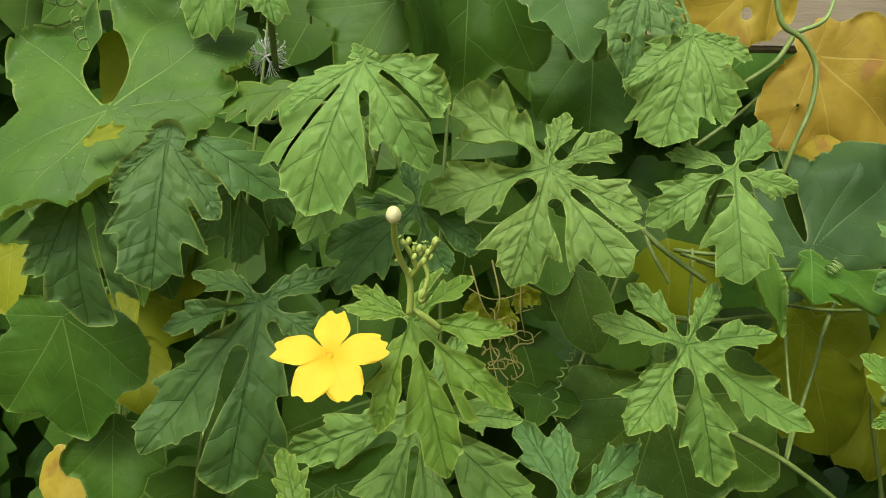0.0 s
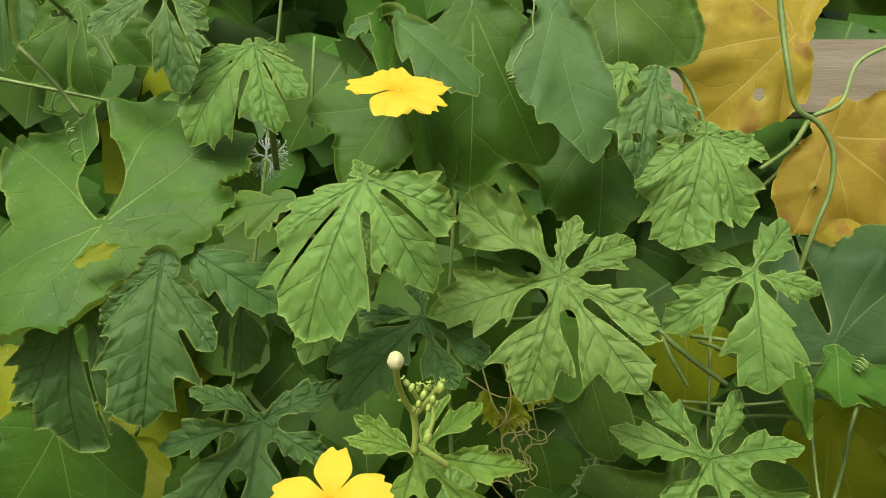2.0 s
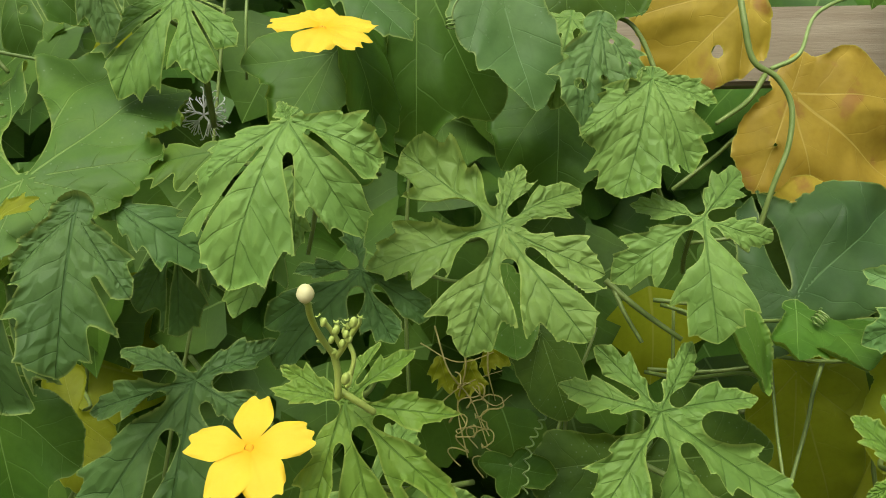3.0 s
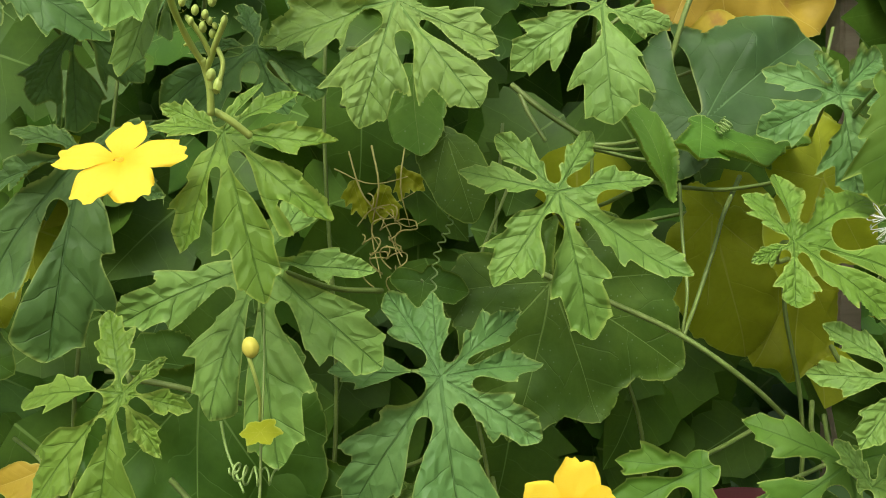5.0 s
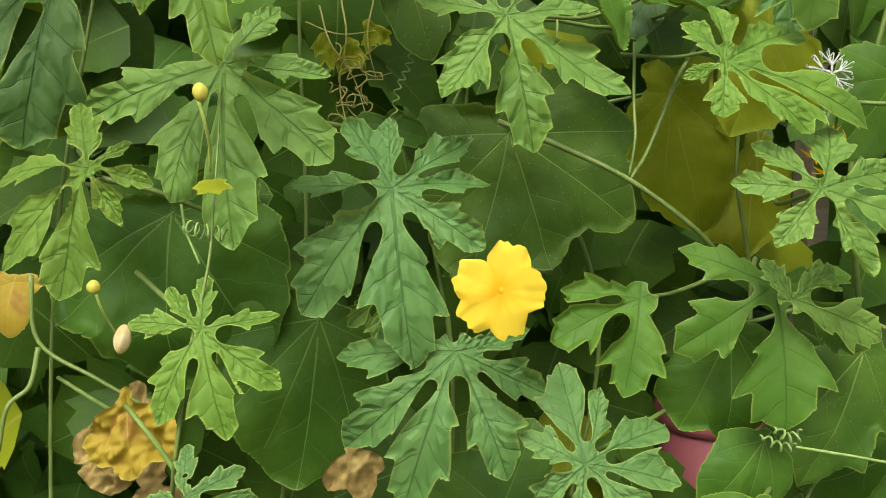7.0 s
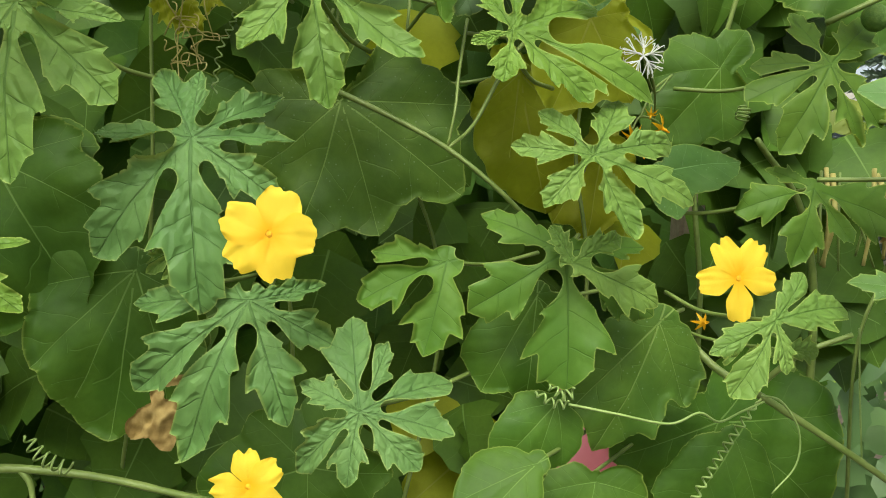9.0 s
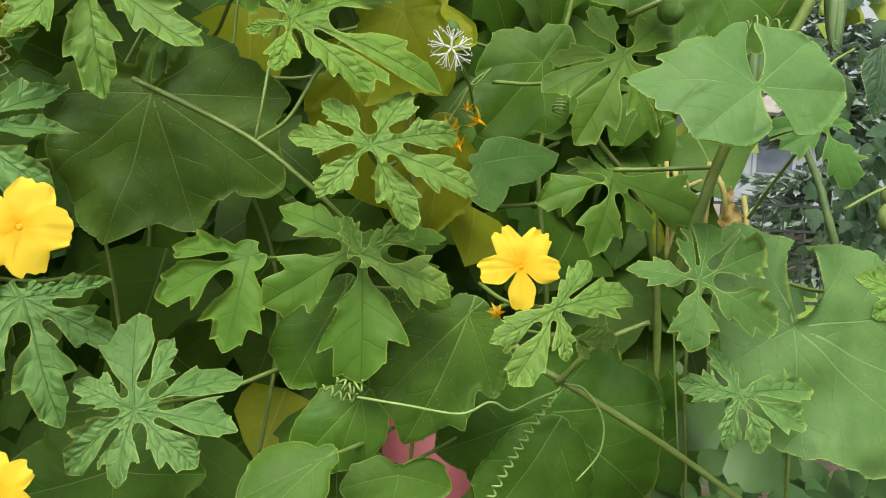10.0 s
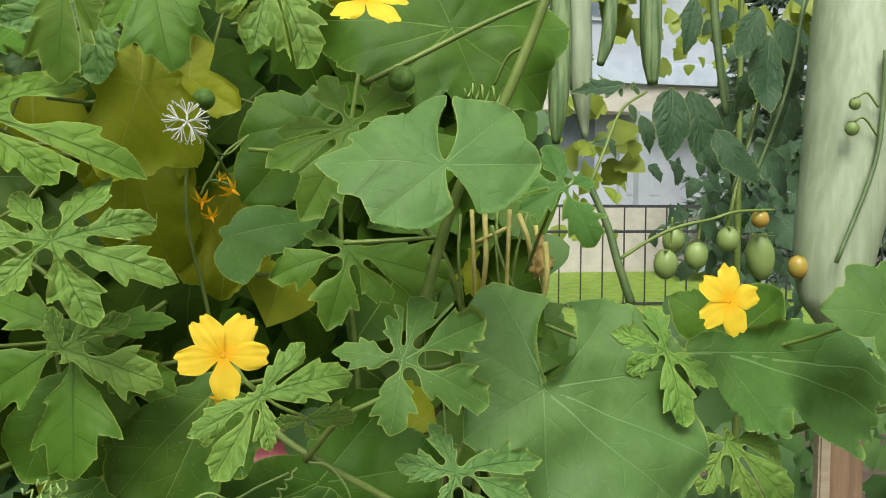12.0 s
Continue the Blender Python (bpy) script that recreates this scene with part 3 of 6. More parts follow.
def flower(vine, place, tilt, yaw, roll, radius, squash=(), angles=(90, 18, -54, -126, 162), full=0.88, label="yellow five-petalled flower with a deeper yellow centre"):
    """An open flower; its petals lie round the centre at the given angles."""
    base = tagged(new("flower"), label)
    base.parent = vine
    base.matrix_basis = pose(*place, 90 - tilt, 0, yaw) @ pose(0, 0, 0, 0, 0, roll)
    for n, a in enumerate(angles):
        SEED[0] += 1
        ob = part("petal", petal_mesh(SEED[0]), PETAL, base)
        s = radius * (squash[n] if n < len(squash) else 1.0)
        ob.matrix_basis = pose(0, 0, 0.0004 * n, 0, 0, a - 90) @ Matrix.Diagonal((radius * full, s, radius, 1))
    bm = bmesh.new()
    bmesh.ops.create_icosphere(bm, subdivisions=2, radius=1)
    for v in bm.verts:
        v.co *= 1 + 0.25 * noise.noise(v.co * 3.1)
    ob = part("flower_centre", bm, CENTRE, base)
    ob.matrix_basis = pose(0, 0, radius * 0.01) @ Matrix.Diagonal((radius * 0.085, radius * 0.085, radius * 0.05, 1))
    return base


def bud(vine, place, radius, up=(0, 0, 1), name="flower_bud", mat=None, stretch=1.15, label="pale closed flower bud"):
    SEED[0] += 1
    bm = bmesh.new()
    bmesh.ops.create_uvsphere(bm, u_segments=18, v_segments=12, radius=1)
    for v in bm.verts:
        a = math.atan2(v.co.y, v.co.x)
        k = 1 + 0.10 * math.cos(5 * a) * (1 - abs(v.co.z)) + 0.05 * noise.noise(v.co * 2 + Vector((SEED[0], 0, 0)))
        v.co = Vector((v.co.x * k, v.co.y * k, v.co.z * stretch)) * radius
    ob = part(name, bm, mat or BUD, vine, label)
    q = Vector((0, 0, 1)).rotation_difference(Vector(up))
    ob.matrix_basis = Matrix.Translation(place) @ q.to_matrix().to_4x4()
    return ob


def sepals(vine, place, size, up):
    """The pointed green sepals that spread round a bud."""
    verts, faces = [], []
    for n in range(5):
        a, k = n * 2 * math.pi / 5, len(verts)
        for u, w in ((0.15, 0.22), (0.6, 0.16), (1.0, 0.02)):
            for sgn in (-1, 1):
                verts.append(Vector((u * math.cos(a) - sgn * w * math.sin(a), u * math.sin(a) + sgn * w * math.cos(a), 0.25 * u * u)) * size)
        faces += [(k + 2 * i, k + 2 * i + 2, k + 2 * i + 3, k + 2 * i + 1) for i in range(2)] + ([tuple(range(0, 30, 6)) + ()] if n == 4 else [])
    ob = part("sepals", mesh_of("sepals", verts, faces), STALK, vine)
    ob.matrix_basis = Matrix.Translation(place) @ Vector((0, 0, 1)).rotation_difference(Vector(up)).to_matrix().to_4x4()
    return ob


def foliage(name, mat, places, size, seed, label, category, slim=0.85, tilt=(0, 40)):
    """Leaves past counting: folded pointed blades at the given places, in one mesh."""
    rng = np.random.RandomState(seed)
    verts, faces, uvs = [], [], []
    prof = ((0.0, 0.0), (0.10, 0.42), (0.28, 0.62), (0.36, 0.52), (0.52, 0.58), (0.62, 0.44), (0.80, 0.30), (1.0, 0.0))
    for p in places:
        L = size * rng.uniform(0.65, 1.25)
        m = pose(*p, 90 - rng.uniform(*tilt), 0, rng.uniform(-45, 45)) @ pose(0, 0, 0, 0, 0, rng.uniform(-75, 75))
        k = len(verts)
        bend, fold = rng.uniform(0.1, 0.5), rng.uniform(0.1, 0.35)
        for u, w in prof:
            for sgn in (-1, 0, 1):
                v = sgn * w * slim * rng.uniform(0.85, 1.15)
                verts.append(m @ Vector((v * L, (0.35 - u) * L, (fold * abs(v) - bend * (u - 0.35) ** 2) * L)))
                uvs.append((u, v * 0.6))
        for i in range(len(prof) - 1):
            for j in (0, 1):
                a = k + i * 3 + j
                faces.append((a, a + 1, a + 4, a + 3))
    me = mesh_of(name, verts, faces)
    me.attributes.new("span", "FLOAT", "POINT").data.foreach_set("value", np.full(len(verts), 0.6, np.float32))
    lay = me.uv_layers.new(name="blade")
    idx = np.zeros(len(me.loops), dtype=np.int32)
    me.loops.foreach_get("vertex_index", idx)
    lay.data.foreach_set("uv", np.array(uvs, dtype=np.float32)[idx].ravel())
    return tagged(part(name, me, mat, None), label, category, kind="stuff")


def white_flower(vine, place, radius, tilt=10, yaw=0, seed=1):
    """A fringed flower: five arms that split into fine curling threads."""
    base = tagged(new("fringed_flower"), "small white fringed flower with lacy threads")
    base.parent = vine
    base.matrix_basis = pose(*place, 90 - tilt, 0, yaw)
    rng = np.random.RandomState(seed)
    for n in range(5):
        bm_v, bm_f = [], []
        a0 = n * 2 * math.pi / 5 + 0.3
        for k in range(9):
            a = a0 + (k - 4) * 0.14 + rng.uniform(-0.05, 0.05)
            r = radius * rng.uniform(0.75, 1.1)
            mid = Vector((math.cos(a0), math.sin(a0), 0.1)) * r * 0.35
            end = Vector((math.cos(a), math.sin(a), rng.uniform(-0.3, 0.25))) * r
            curl = end + Vector((rng.uniform(-1, 1), rng.uniform(-1, 1), rng.uniform(-1, 1))) * r * 0.16
            me = tube_mesh("thread", spline([Vector((0, 0, 0)), mid, end, curl], 5), [radius * 0.026] * 16, 4)
            off = len(bm_v)
            bm_v += [v.co.copy() for v in me.vertices]
            bm_f += [tuple(i + off for i in p.vertices) for p in me.polygons]
            bpy.data.meshes.remove(me)
        part("petal", mesh_of("petal", bm_v, bm_f), WHITE_PETAL, base)
    return base


def star_flower(vine, place, radius, tilt=0, yaw=0, roll=0):
    """A small star-shaped flower with narrow bent-back petals."""
    verts, faces = [], []
    for n in range(6):
        a, k = n * math.pi / 3, len(verts)
        for u, w in ((0, 0.10), (0.35, 0.17), (0.7, 0.11), (1.0, 0.01)):
            for sgn in (-1, 1):
                x, y = u, sgn * w
                verts.append(Vector((x * math.cos(a) - y * math.sin(a), x * math.sin(a) + y * math.cos(a), -0.7 * u * u)) * radius)
        faces += [(k + 2 * i, k + 2 * i + 2, k + 2 * i + 3, k + 2 * i + 1) for i in range(3)]
    tip = tube_mesh("anther", [Vector((0, 0, 0)), Vector((0, 0, radius * 0.7))], [radius * 0.16, radius * 0.05], 6)
    off = len(verts)
    verts += [v.co.copy() for v in tip.vertices]
    faces += [tuple(i + off for i in p.vertices) for p in tip.polygons]
    ob = part("star_flower", mesh_of("star_flower", verts, faces), PETAL, vine, "small yellow star-shaped tomato flower")
    ob.matrix_basis = pose(*place, 90 - tilt, roll, yaw)
    return ob


def fruit(vine, place, radius, stretch=1.28, mat=None, lean=0, label="unripe green oval tomato"):
    """An oval tomato under its green calyx."""
    SEED[0] += 1
    bm = bmesh.new()
    bmesh.ops.create_uvsphere(bm, u_segments=20, v_segments=14, radius=1)
    for v in bm.verts:
        dent = 0.12 * math.exp(-((v.co.x ** 2 + v.co.y ** 2) / 0.06)) * (1 if v.co.z > 0 else 0)
        v.co = Vector((v.co.x, v.co.y, v.co.z * stretch - dent)) * radius * (1 + 0.02 * noise.noise(v.co + Vector((SEED[0], 0, 0))))
    ob = part("tomato", bm, mat or FRUIT, vine, label)
    ob.matrix_basis = pose(*place, lean, lean * 0.6, SEED[0] * 40)
    verts, faces = [], []
    for n in range(5):
        a, k = n * 2 * math.pi / 5, len(verts)
        for u, w in ((0.05, 0.12), (0.5, 0.16), (0.95, 0.10), (1.35, 0.01)):
            for sgn in (-1, 1):
                verts.append(Vector((u * math.cos(a) - sgn * w * math.sin(a), u * math.sin(a) + sgn * w * math.cos(a), stretch * 0.93 + 0.10 + 0.12 * u * u - 0.25 * u)) * radius)
        faces += [(k + 2 * i, k + 2 * i + 2, k + 2 * i + 3, k + 2 * i + 1) for i in range(3)]
    part("calyx", mesh_of("calyx", verts, faces), STEM, ob)
    return ob


def gourd(label, pts, radii, mat, group="hanging gourds", stalk=None):
    """A long gourd hanging on its stalk."""
    g = thing("snake_gourd", label, "gourd", group)
    path = spline(pts, 8)
    n = len(path)
    rad = [float(np.interp(i / (n - 1), np.linspace(0, 1, len(radii)), radii)) for i in range(n)]
    part("gourd_body", tube_mesh("gourd_body", path, rad, 28, 0.012), mat, g)
    if stalk:
        part("stalk", tube_mesh("stalk", spline(stalk, 6), [0.003] * (6 * (len(stalk) - 1) + 1), 8), STEM, g)
    return g


# ---- the setting ----
def box(name, lo, hi, mat, parent=None, bevel=0.004, label=""):
    bm = bmesh.new()
    bmesh.ops.create_cube(bm, size=1)
    for v in bm.verts:
        v.co = Vector([lo[k] + (v.co[k] + 0.5) * (hi[k] - lo[k]) for k in range(3)])
    if bevel:
        bmesh.ops.bevel(bm, geom=bm.edges[:], offset=bevel, segments=2, affect="EDGES")
    ob = part(name, bm, mat, parent, label)
    for p in ob.data.polygons:
        p.use_smooth = False
    return ob


# ---- the garden behind the vines ----
ground = tagged(box("ground", (-3000, -3000, -0.5), (3000, 3000, 0.0), GROUND, bevel=0), "dark garden soil under the vines", "ground", kind="structure")
lawn = tagged(box("lawn", (-30, 4.5, -0.1), (60, 40, 0.012), LAWN, bevel=0), "sunny yellowish green lawn behind the garden bed", "lawn", kind="structure")


def iron_fence(x0, x1, y, top, bottom):
    """A low iron fence with thin upright bars between rails."""
    f = thing("iron_fence", "black iron fence with thin upright bars on the lawn", "fence")
    for z in (top, top - 0.28, bottom + 0.05):
        box("rail", (x0, y - 0.012, z - 0.016), (x1, y + 0.012, z + 0.016), IRON, f, 0.003)
    bar = box("bar", (-0.007, -0.007, 0), (0.007, 0.007, top - bottom), IRON, f, 0.002)
    bar.location = (x0, y, bottom)
    n = int((x1 - x0) / 0.25)
    for i in range(1, n + 1):
        b = new("bar", bar.data)
        b.parent, b.location = f, (x0 + (x1 - x0) * i / n, y, bottom)
    return f


iron_fence(1.5, 9.0, 8.0, 1.12, -0.01)


def house():
    """A white house with a pale porch roof, brown trim and a white door."""
    h = thing("house", "white house with pale porch roof and brown trim", "house")
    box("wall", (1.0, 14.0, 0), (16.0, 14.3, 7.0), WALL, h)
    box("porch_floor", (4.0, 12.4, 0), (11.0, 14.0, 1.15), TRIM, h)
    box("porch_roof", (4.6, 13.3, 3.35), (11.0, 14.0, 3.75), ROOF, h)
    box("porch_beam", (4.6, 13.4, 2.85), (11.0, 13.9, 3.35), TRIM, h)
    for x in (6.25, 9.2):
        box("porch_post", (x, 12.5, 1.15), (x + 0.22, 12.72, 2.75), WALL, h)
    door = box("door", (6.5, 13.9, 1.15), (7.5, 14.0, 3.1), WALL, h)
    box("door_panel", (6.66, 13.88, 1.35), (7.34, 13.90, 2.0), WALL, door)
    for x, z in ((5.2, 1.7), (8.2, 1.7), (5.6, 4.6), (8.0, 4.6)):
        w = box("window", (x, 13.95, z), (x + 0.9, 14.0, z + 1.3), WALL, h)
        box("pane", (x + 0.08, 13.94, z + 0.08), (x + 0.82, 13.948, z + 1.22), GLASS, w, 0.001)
    return h


house()
rng = np.random.RandomState(4)


def scatter(n, lo, hi, keep=None):
    """n random places in a box, those that keep lets through."""
    out = []
    while len(out) < n:
        p = [lo[k] + rng.uniform() * (hi[k] - lo[k]) for k in range(3)]
        if keep is None or keep(p):
            out.append(p)
    return out


def clump(n, centre, size):
    """n random places thick round a centre."""
    return [[centre[k] + max(-2, min(2, rng.normal())) * size[k] * 0.5 for k in range(3)] for _ in range(n)]


window = lambda p: p[0] > 0.13 and 1.28 < p[2] < 1.5
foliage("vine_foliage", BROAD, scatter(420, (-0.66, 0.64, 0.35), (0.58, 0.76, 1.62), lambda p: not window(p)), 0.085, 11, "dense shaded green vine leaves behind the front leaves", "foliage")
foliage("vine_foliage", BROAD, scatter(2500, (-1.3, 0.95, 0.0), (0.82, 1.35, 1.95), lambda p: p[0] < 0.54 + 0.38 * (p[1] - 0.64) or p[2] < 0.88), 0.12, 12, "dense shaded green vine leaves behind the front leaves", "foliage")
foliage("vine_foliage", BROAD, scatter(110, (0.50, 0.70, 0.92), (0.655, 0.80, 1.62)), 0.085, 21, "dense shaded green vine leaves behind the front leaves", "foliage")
foliage("vine_foliage", OLIVE, scatter(18, (-0.45, 0.64, 0.7), (0.56, 0.70, 1.5), lambda p: not window(p)), 0.075, 13, "yellowing vine leaves in the shade", "foliage")
foliage("low_foliage", SHRUB, scatter(1900, (0.40, 0.68, 0.1), (2.2, 1.6, 0.90)), 0.055, 14, "low green weeds and leaves on the bed", "foliage")
foliage("tomato_foliage", TOMATO_LEAF, clump(110, (1.10, 1.02, 1.10), (0.13, 0.14, 0.15)) + clump(110, (1.30, 1.28, 1.15), (0.13, 0.10, 0.20)) + clump(30, (1.10, 1.0, 1.36), (0.14, 0.12, 0.10)), 0.036, 15, "dark bluish tomato leaves behind the fruit", "foliage", 0.6)


def spruce(place, height, spread, seed):
    """A bluish conifer: whorls of drooping boughs, each a spray of short needled twigs."""
    rng = np.random.RandomState(seed)
    tree = thing("spruce_tree", "bluish green spruce tree beside the house", "tree")
    trunk = [Vector(place) + Vector((0, 0, height * k / 8)) for k in range(9)]
    part("trunk", tube_mesh("trunk", trunk, [0.09 * (1 - k / 9) + 0.01 for k in range(9)], 8), TOMATO_STEM, tree)
    verts, faces = [], []
    for i in range(170):
        q = rng.uniform(0.04, 0.97)
        L = spread * (1 - q) ** 0.8 * rng.uniform(0.75, 1.1) + 0.12
        a = rng.uniform(0, 2 * math.pi)
        out = Vector((math.cos(a), math.sin(a), 0))
        cross = Vector((-out.y, out.x, 0))
        root = Vector(place) + Vector((0, 0, q * height))
        for k in range(int(24 + 44 * L)):
            s = rng.uniform(0.15, 1)
            p = root + out * L * s + Vector((0, 0, -0.25 * L * s + 0.12 * L * s * s)) + cross * rng.normal() * 0.22 * L * (1.1 - s)
            d = (out + cross * rng.uniform(-0.9, 0.9) + Vector((0, 0, rng.uniform(-1.0, 0.6)))).normalized() * rng.uniform(0.12, 0.26)
            w = d.cross(Vector((rng.uniform(-1, 1), rng.uniform(-1, 1), 1))).normalized() * 0.036
            n = len(verts)
            verts += [p - w * 0.6, p + d * 0.5 - w, p + d, p + d * 0.5 + w, p + w * 0.6]
            faces.append((n, n + 1, n + 2, n + 3, n + 4))
    part("crown", mesh_of("crown", verts, faces), FAR_LEAF, tree)
    return tree


spruce((7.5, 10.6, -0.02), 5.4, 1.6, 16)
spruce((9.9, 10.9, -0.02), 5.0, 1.6, 17)
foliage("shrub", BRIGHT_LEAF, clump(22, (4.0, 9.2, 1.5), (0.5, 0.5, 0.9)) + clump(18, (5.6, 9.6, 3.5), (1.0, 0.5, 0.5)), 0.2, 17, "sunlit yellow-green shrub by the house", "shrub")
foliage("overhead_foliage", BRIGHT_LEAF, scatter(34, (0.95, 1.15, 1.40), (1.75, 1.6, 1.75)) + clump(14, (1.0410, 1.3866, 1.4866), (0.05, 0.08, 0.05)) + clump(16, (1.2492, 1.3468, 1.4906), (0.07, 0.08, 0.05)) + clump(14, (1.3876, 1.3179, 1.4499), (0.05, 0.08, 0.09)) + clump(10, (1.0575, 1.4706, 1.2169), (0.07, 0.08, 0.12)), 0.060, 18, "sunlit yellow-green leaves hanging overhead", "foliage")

foliage("hedge", SHRUB, scatter(4800, (-3.2, 2.5, 0.0), (1.3, 3.3, 3.5)), 0.17, 19, "dense dark green hedge behind the vine row", "hedge")

board = thing("wooden_rail", "weathered light brown wooden rail behind yellow leaves", "rail")
box("board", (0.02, 0.884, 1.422), (0.62, 0.914, 1.506), WOOD, board, 0.004)
box("post", (0.555, 0.915, -0.05), (0.585, 0.955, 1.402), WOOD, board, 0.004)
stake = thing("wooden_stake", "thin weathered wooden stake standing in the bed", "stake")
box("stake_shaft", (0.553, 0.70, -0.05), (0.571, 0.718, 0.951), WOOD, stake, 0.003)
plank = thing("wooden_board", "weathered reddish-brown wooden board standing in the bed", "board")
box("board_face", (0.959, 0.656, -0.05), (1.006, 0.676, 0.886), CLAY, plank, 0.003)
box("cleat", (0.943, 0.643, -0.05), (0.957, 0.655, 0.898), WOOD, plank, 0.002)
bin_body = thing("plastic_bin", "faded pink plastic bin with a rolled rim", "bin")
RIM_Z = 0.869
part("body", tube_mesh("body", [Vector((0.397, 0.762, z)) for z in (-0.02, 0.3, 0.6, RIM_Z - 0.03, RIM_Z - 0.026)], [0.046, 0.050, 0.054, 0.0565, 0.052], 40), RED_PLASTIC, bin_body)
part("rim", tube_mesh("rim", [Vector((0.397, 0.762, RIM_Z + dz)) for dz in (-0.027, -0.025, -0.018, -0.009, -0.002, 0.0)], [0.056, 0.0605, 0.063, 0.063, 0.0605, 0.055], 40), RED_PLASTIC, bin_body)


# ---- the vines ----
BITTER = "climbing bitter gourd vine with deeply lobed green leaves"
SNAKE = "climbing snake gourd vine with broad green leaves"
va = vine_plant("bitter_gourd_vine", BITTER + " and yellow flowers", ((-0.30, 0.68, -0.01), (-0.24, 0.66, 0.5), (-0.20, 0.62, 1.0), (-0.15, 0.61, 1.27), (-0.12, 0.63, 1.6)), 0.0019)
vb = vine_plant("bitter_gourd_vine", BITTER + " and yellow flowers", ((0.02, 0.70, -0.01), (-0.04, 0.67, 0.6), (0.00, 0.62, 1.0), (0.0, 0.61, 1.27), (0.03, 0.63, 1.6)), 0.0019)
vc = vine_plant("bitter_gourd_vine", BITTER, ((0.22, 0.70, -0.01), (0.20, 0.67, 0.6), (0.24, 0.62, 0.95), (0.20, 0.61, 1.1), (0.20, 0.62, 1.22)), 0.0019)
vd = vine_plant("bitter_gourd_vine", BITTER + " and yellow flowers", ((0.12, 0.68, -0.01), (0.10, 0.66, 0.5), (0.12, 0.61, 0.9), (0.10, 0.60, 1.08), (0.14, 0.61, 1.2)), 0.0019)
ve = vine_plant("bitter_gourd_vine", BITTER + " and yellow flowers", ((0.36, 0.70, -0.01), (0.34, 0.66, 0.5), (0.36, 0.61, 0.95), (0.34, 0.60, 1.12), (0.38, 0.61, 1.3)), 0.0019)
vf = vine_plant("bitter_gourd_vine", BITTER, ((0.60, 0.66, -0.01), (0.62, 0.64, 0.4), (0.60, 0.60, 0.75), (0.58, 0.58, 0.94), (0.60, 0.58, 1.02)), 0.0019)
sa = vine_plant("snake_gourd_vine", SNAKE, ((-0.36, 0.72, -0.01), (-0.33, 0.70, 0.6), (-0.28, 0.68, 1.1), (-0.22, 0.68, 1.5)), 0.0024)
sb = vine_plant("snake_gourd_vine", SNAKE, ((0.10, 0.74, -0.01), (0.14, 0.72, 0.6), (0.12, 0.69, 0.95), (0.14, 0.69, 1.24)), 0.0024)
sc = vine_plant("snake_gourd_vine", SNAKE + " and hairy stem", ((0.50, 0.72, -0.01), (0.50, 0.70, 0.6), (0.48, 0.66, 0.95), (0.47, 0.66, 1.15), (0.56, 0.62, 1.50), (0.75, 0.66, 1.58), (1.1, 0.8, 1.62)), 0.0024)
sd = vine_plant("squash_vine", "squash vine with large broad green leaves and thick stems", ((0.78, 0.72, -0.01), (0.76, 0.70, 0.4), (0.72, 0.64, 0.8), (0.70, 0.62, 0.94)), 0.0024)
tomato_a = vine_plant("tomato_plant", "tomato plant with bluish leaves and clusters of oval fruit", ((0.60, 0.72, -0.01), (0.60, 0.70, 0.5), (0.59, 0.66, 0.9), (0.56, 0.64, 1.05), (0.50, 0.62, 1.12)), 0.004, "tomato plants")
tomato_b = vine_plant("tomato_plant", "tomato plant with dark leaves and ripening fruit", ((1.00, 0.90, -0.01), (1.00, 0.88, 0.5), (0.98, 0.86, 1.0), (0.97, 0.85, 1.5)), 0.005, "tomato plants")

# start of the row: pale broad leaf and lobed leaves round the first flowers
broad_leaf(sa, (-0.1789, 0.4176, 1.3040), 35, 0, ((54, 102, 0.9), (84, 112, 0.9), (20, 71, 0.8), (-10, 49, 0.8), (-45, 40, 0.7), (-96, 61, 0.8), (-114, 78, 0.9), (-154, 77, 1), (132, 91, 0.8), (120, 108, 0.6)), mat=MID, cut=2.0, sinus=105)
lobed_leaf(va, (-0.0393, 0.3768, 1.3254), 28, 0, ((-113, 73, 2.05, 0.05, -0.2), (-59, 55, 1.65, 0.08, -0.2), (-18, 45, 1.35, -0.04, -0.09), (-140, 48, 1.55, -0.03, 0.05), (108, 14, 0.95, 0.08, -0.02)), droop=0.3, mat=LIGHT, cut=0.4)
lobed_leaf(va, (-0.0426, 0.4072, 1.2999), 25, 0, ((-115, 68, 1.3), (-87, 34, 1)))
lobed_leaf(vb, (0.0572, 0.4273, 1.2778), 26, 0, ((-104, 65, 1.70, -0.06, -0.08), (-58, 72, 1.25, 0.03, 0.05), (-165, 71, 1.25, -0.01, -0.1), (136, 71, 1.30, -0.01, 0.01), (73, 42, 0.90, -0, -0.1), (35, 52, 1.10, -0.06, -0.08), (-31, 57, 1.00, 0.07, 0.06)), droop=0.3, mat=LIGHT)
lobed_leaf(vc, (0.1675, 0.4508, 1.2801), 26, 0, ((-92, 65, 1.60, 0.08, -0.1), (-148, 58, 1.30, -0.02, -0.08), (163, 39, 1.00, -0.08, -0.12), (52, 45, 1.10, -0.05, -0.07), (-23, 39, 1.00, 0.1, -0.05)), droop=0.3, mat=LIGHT)
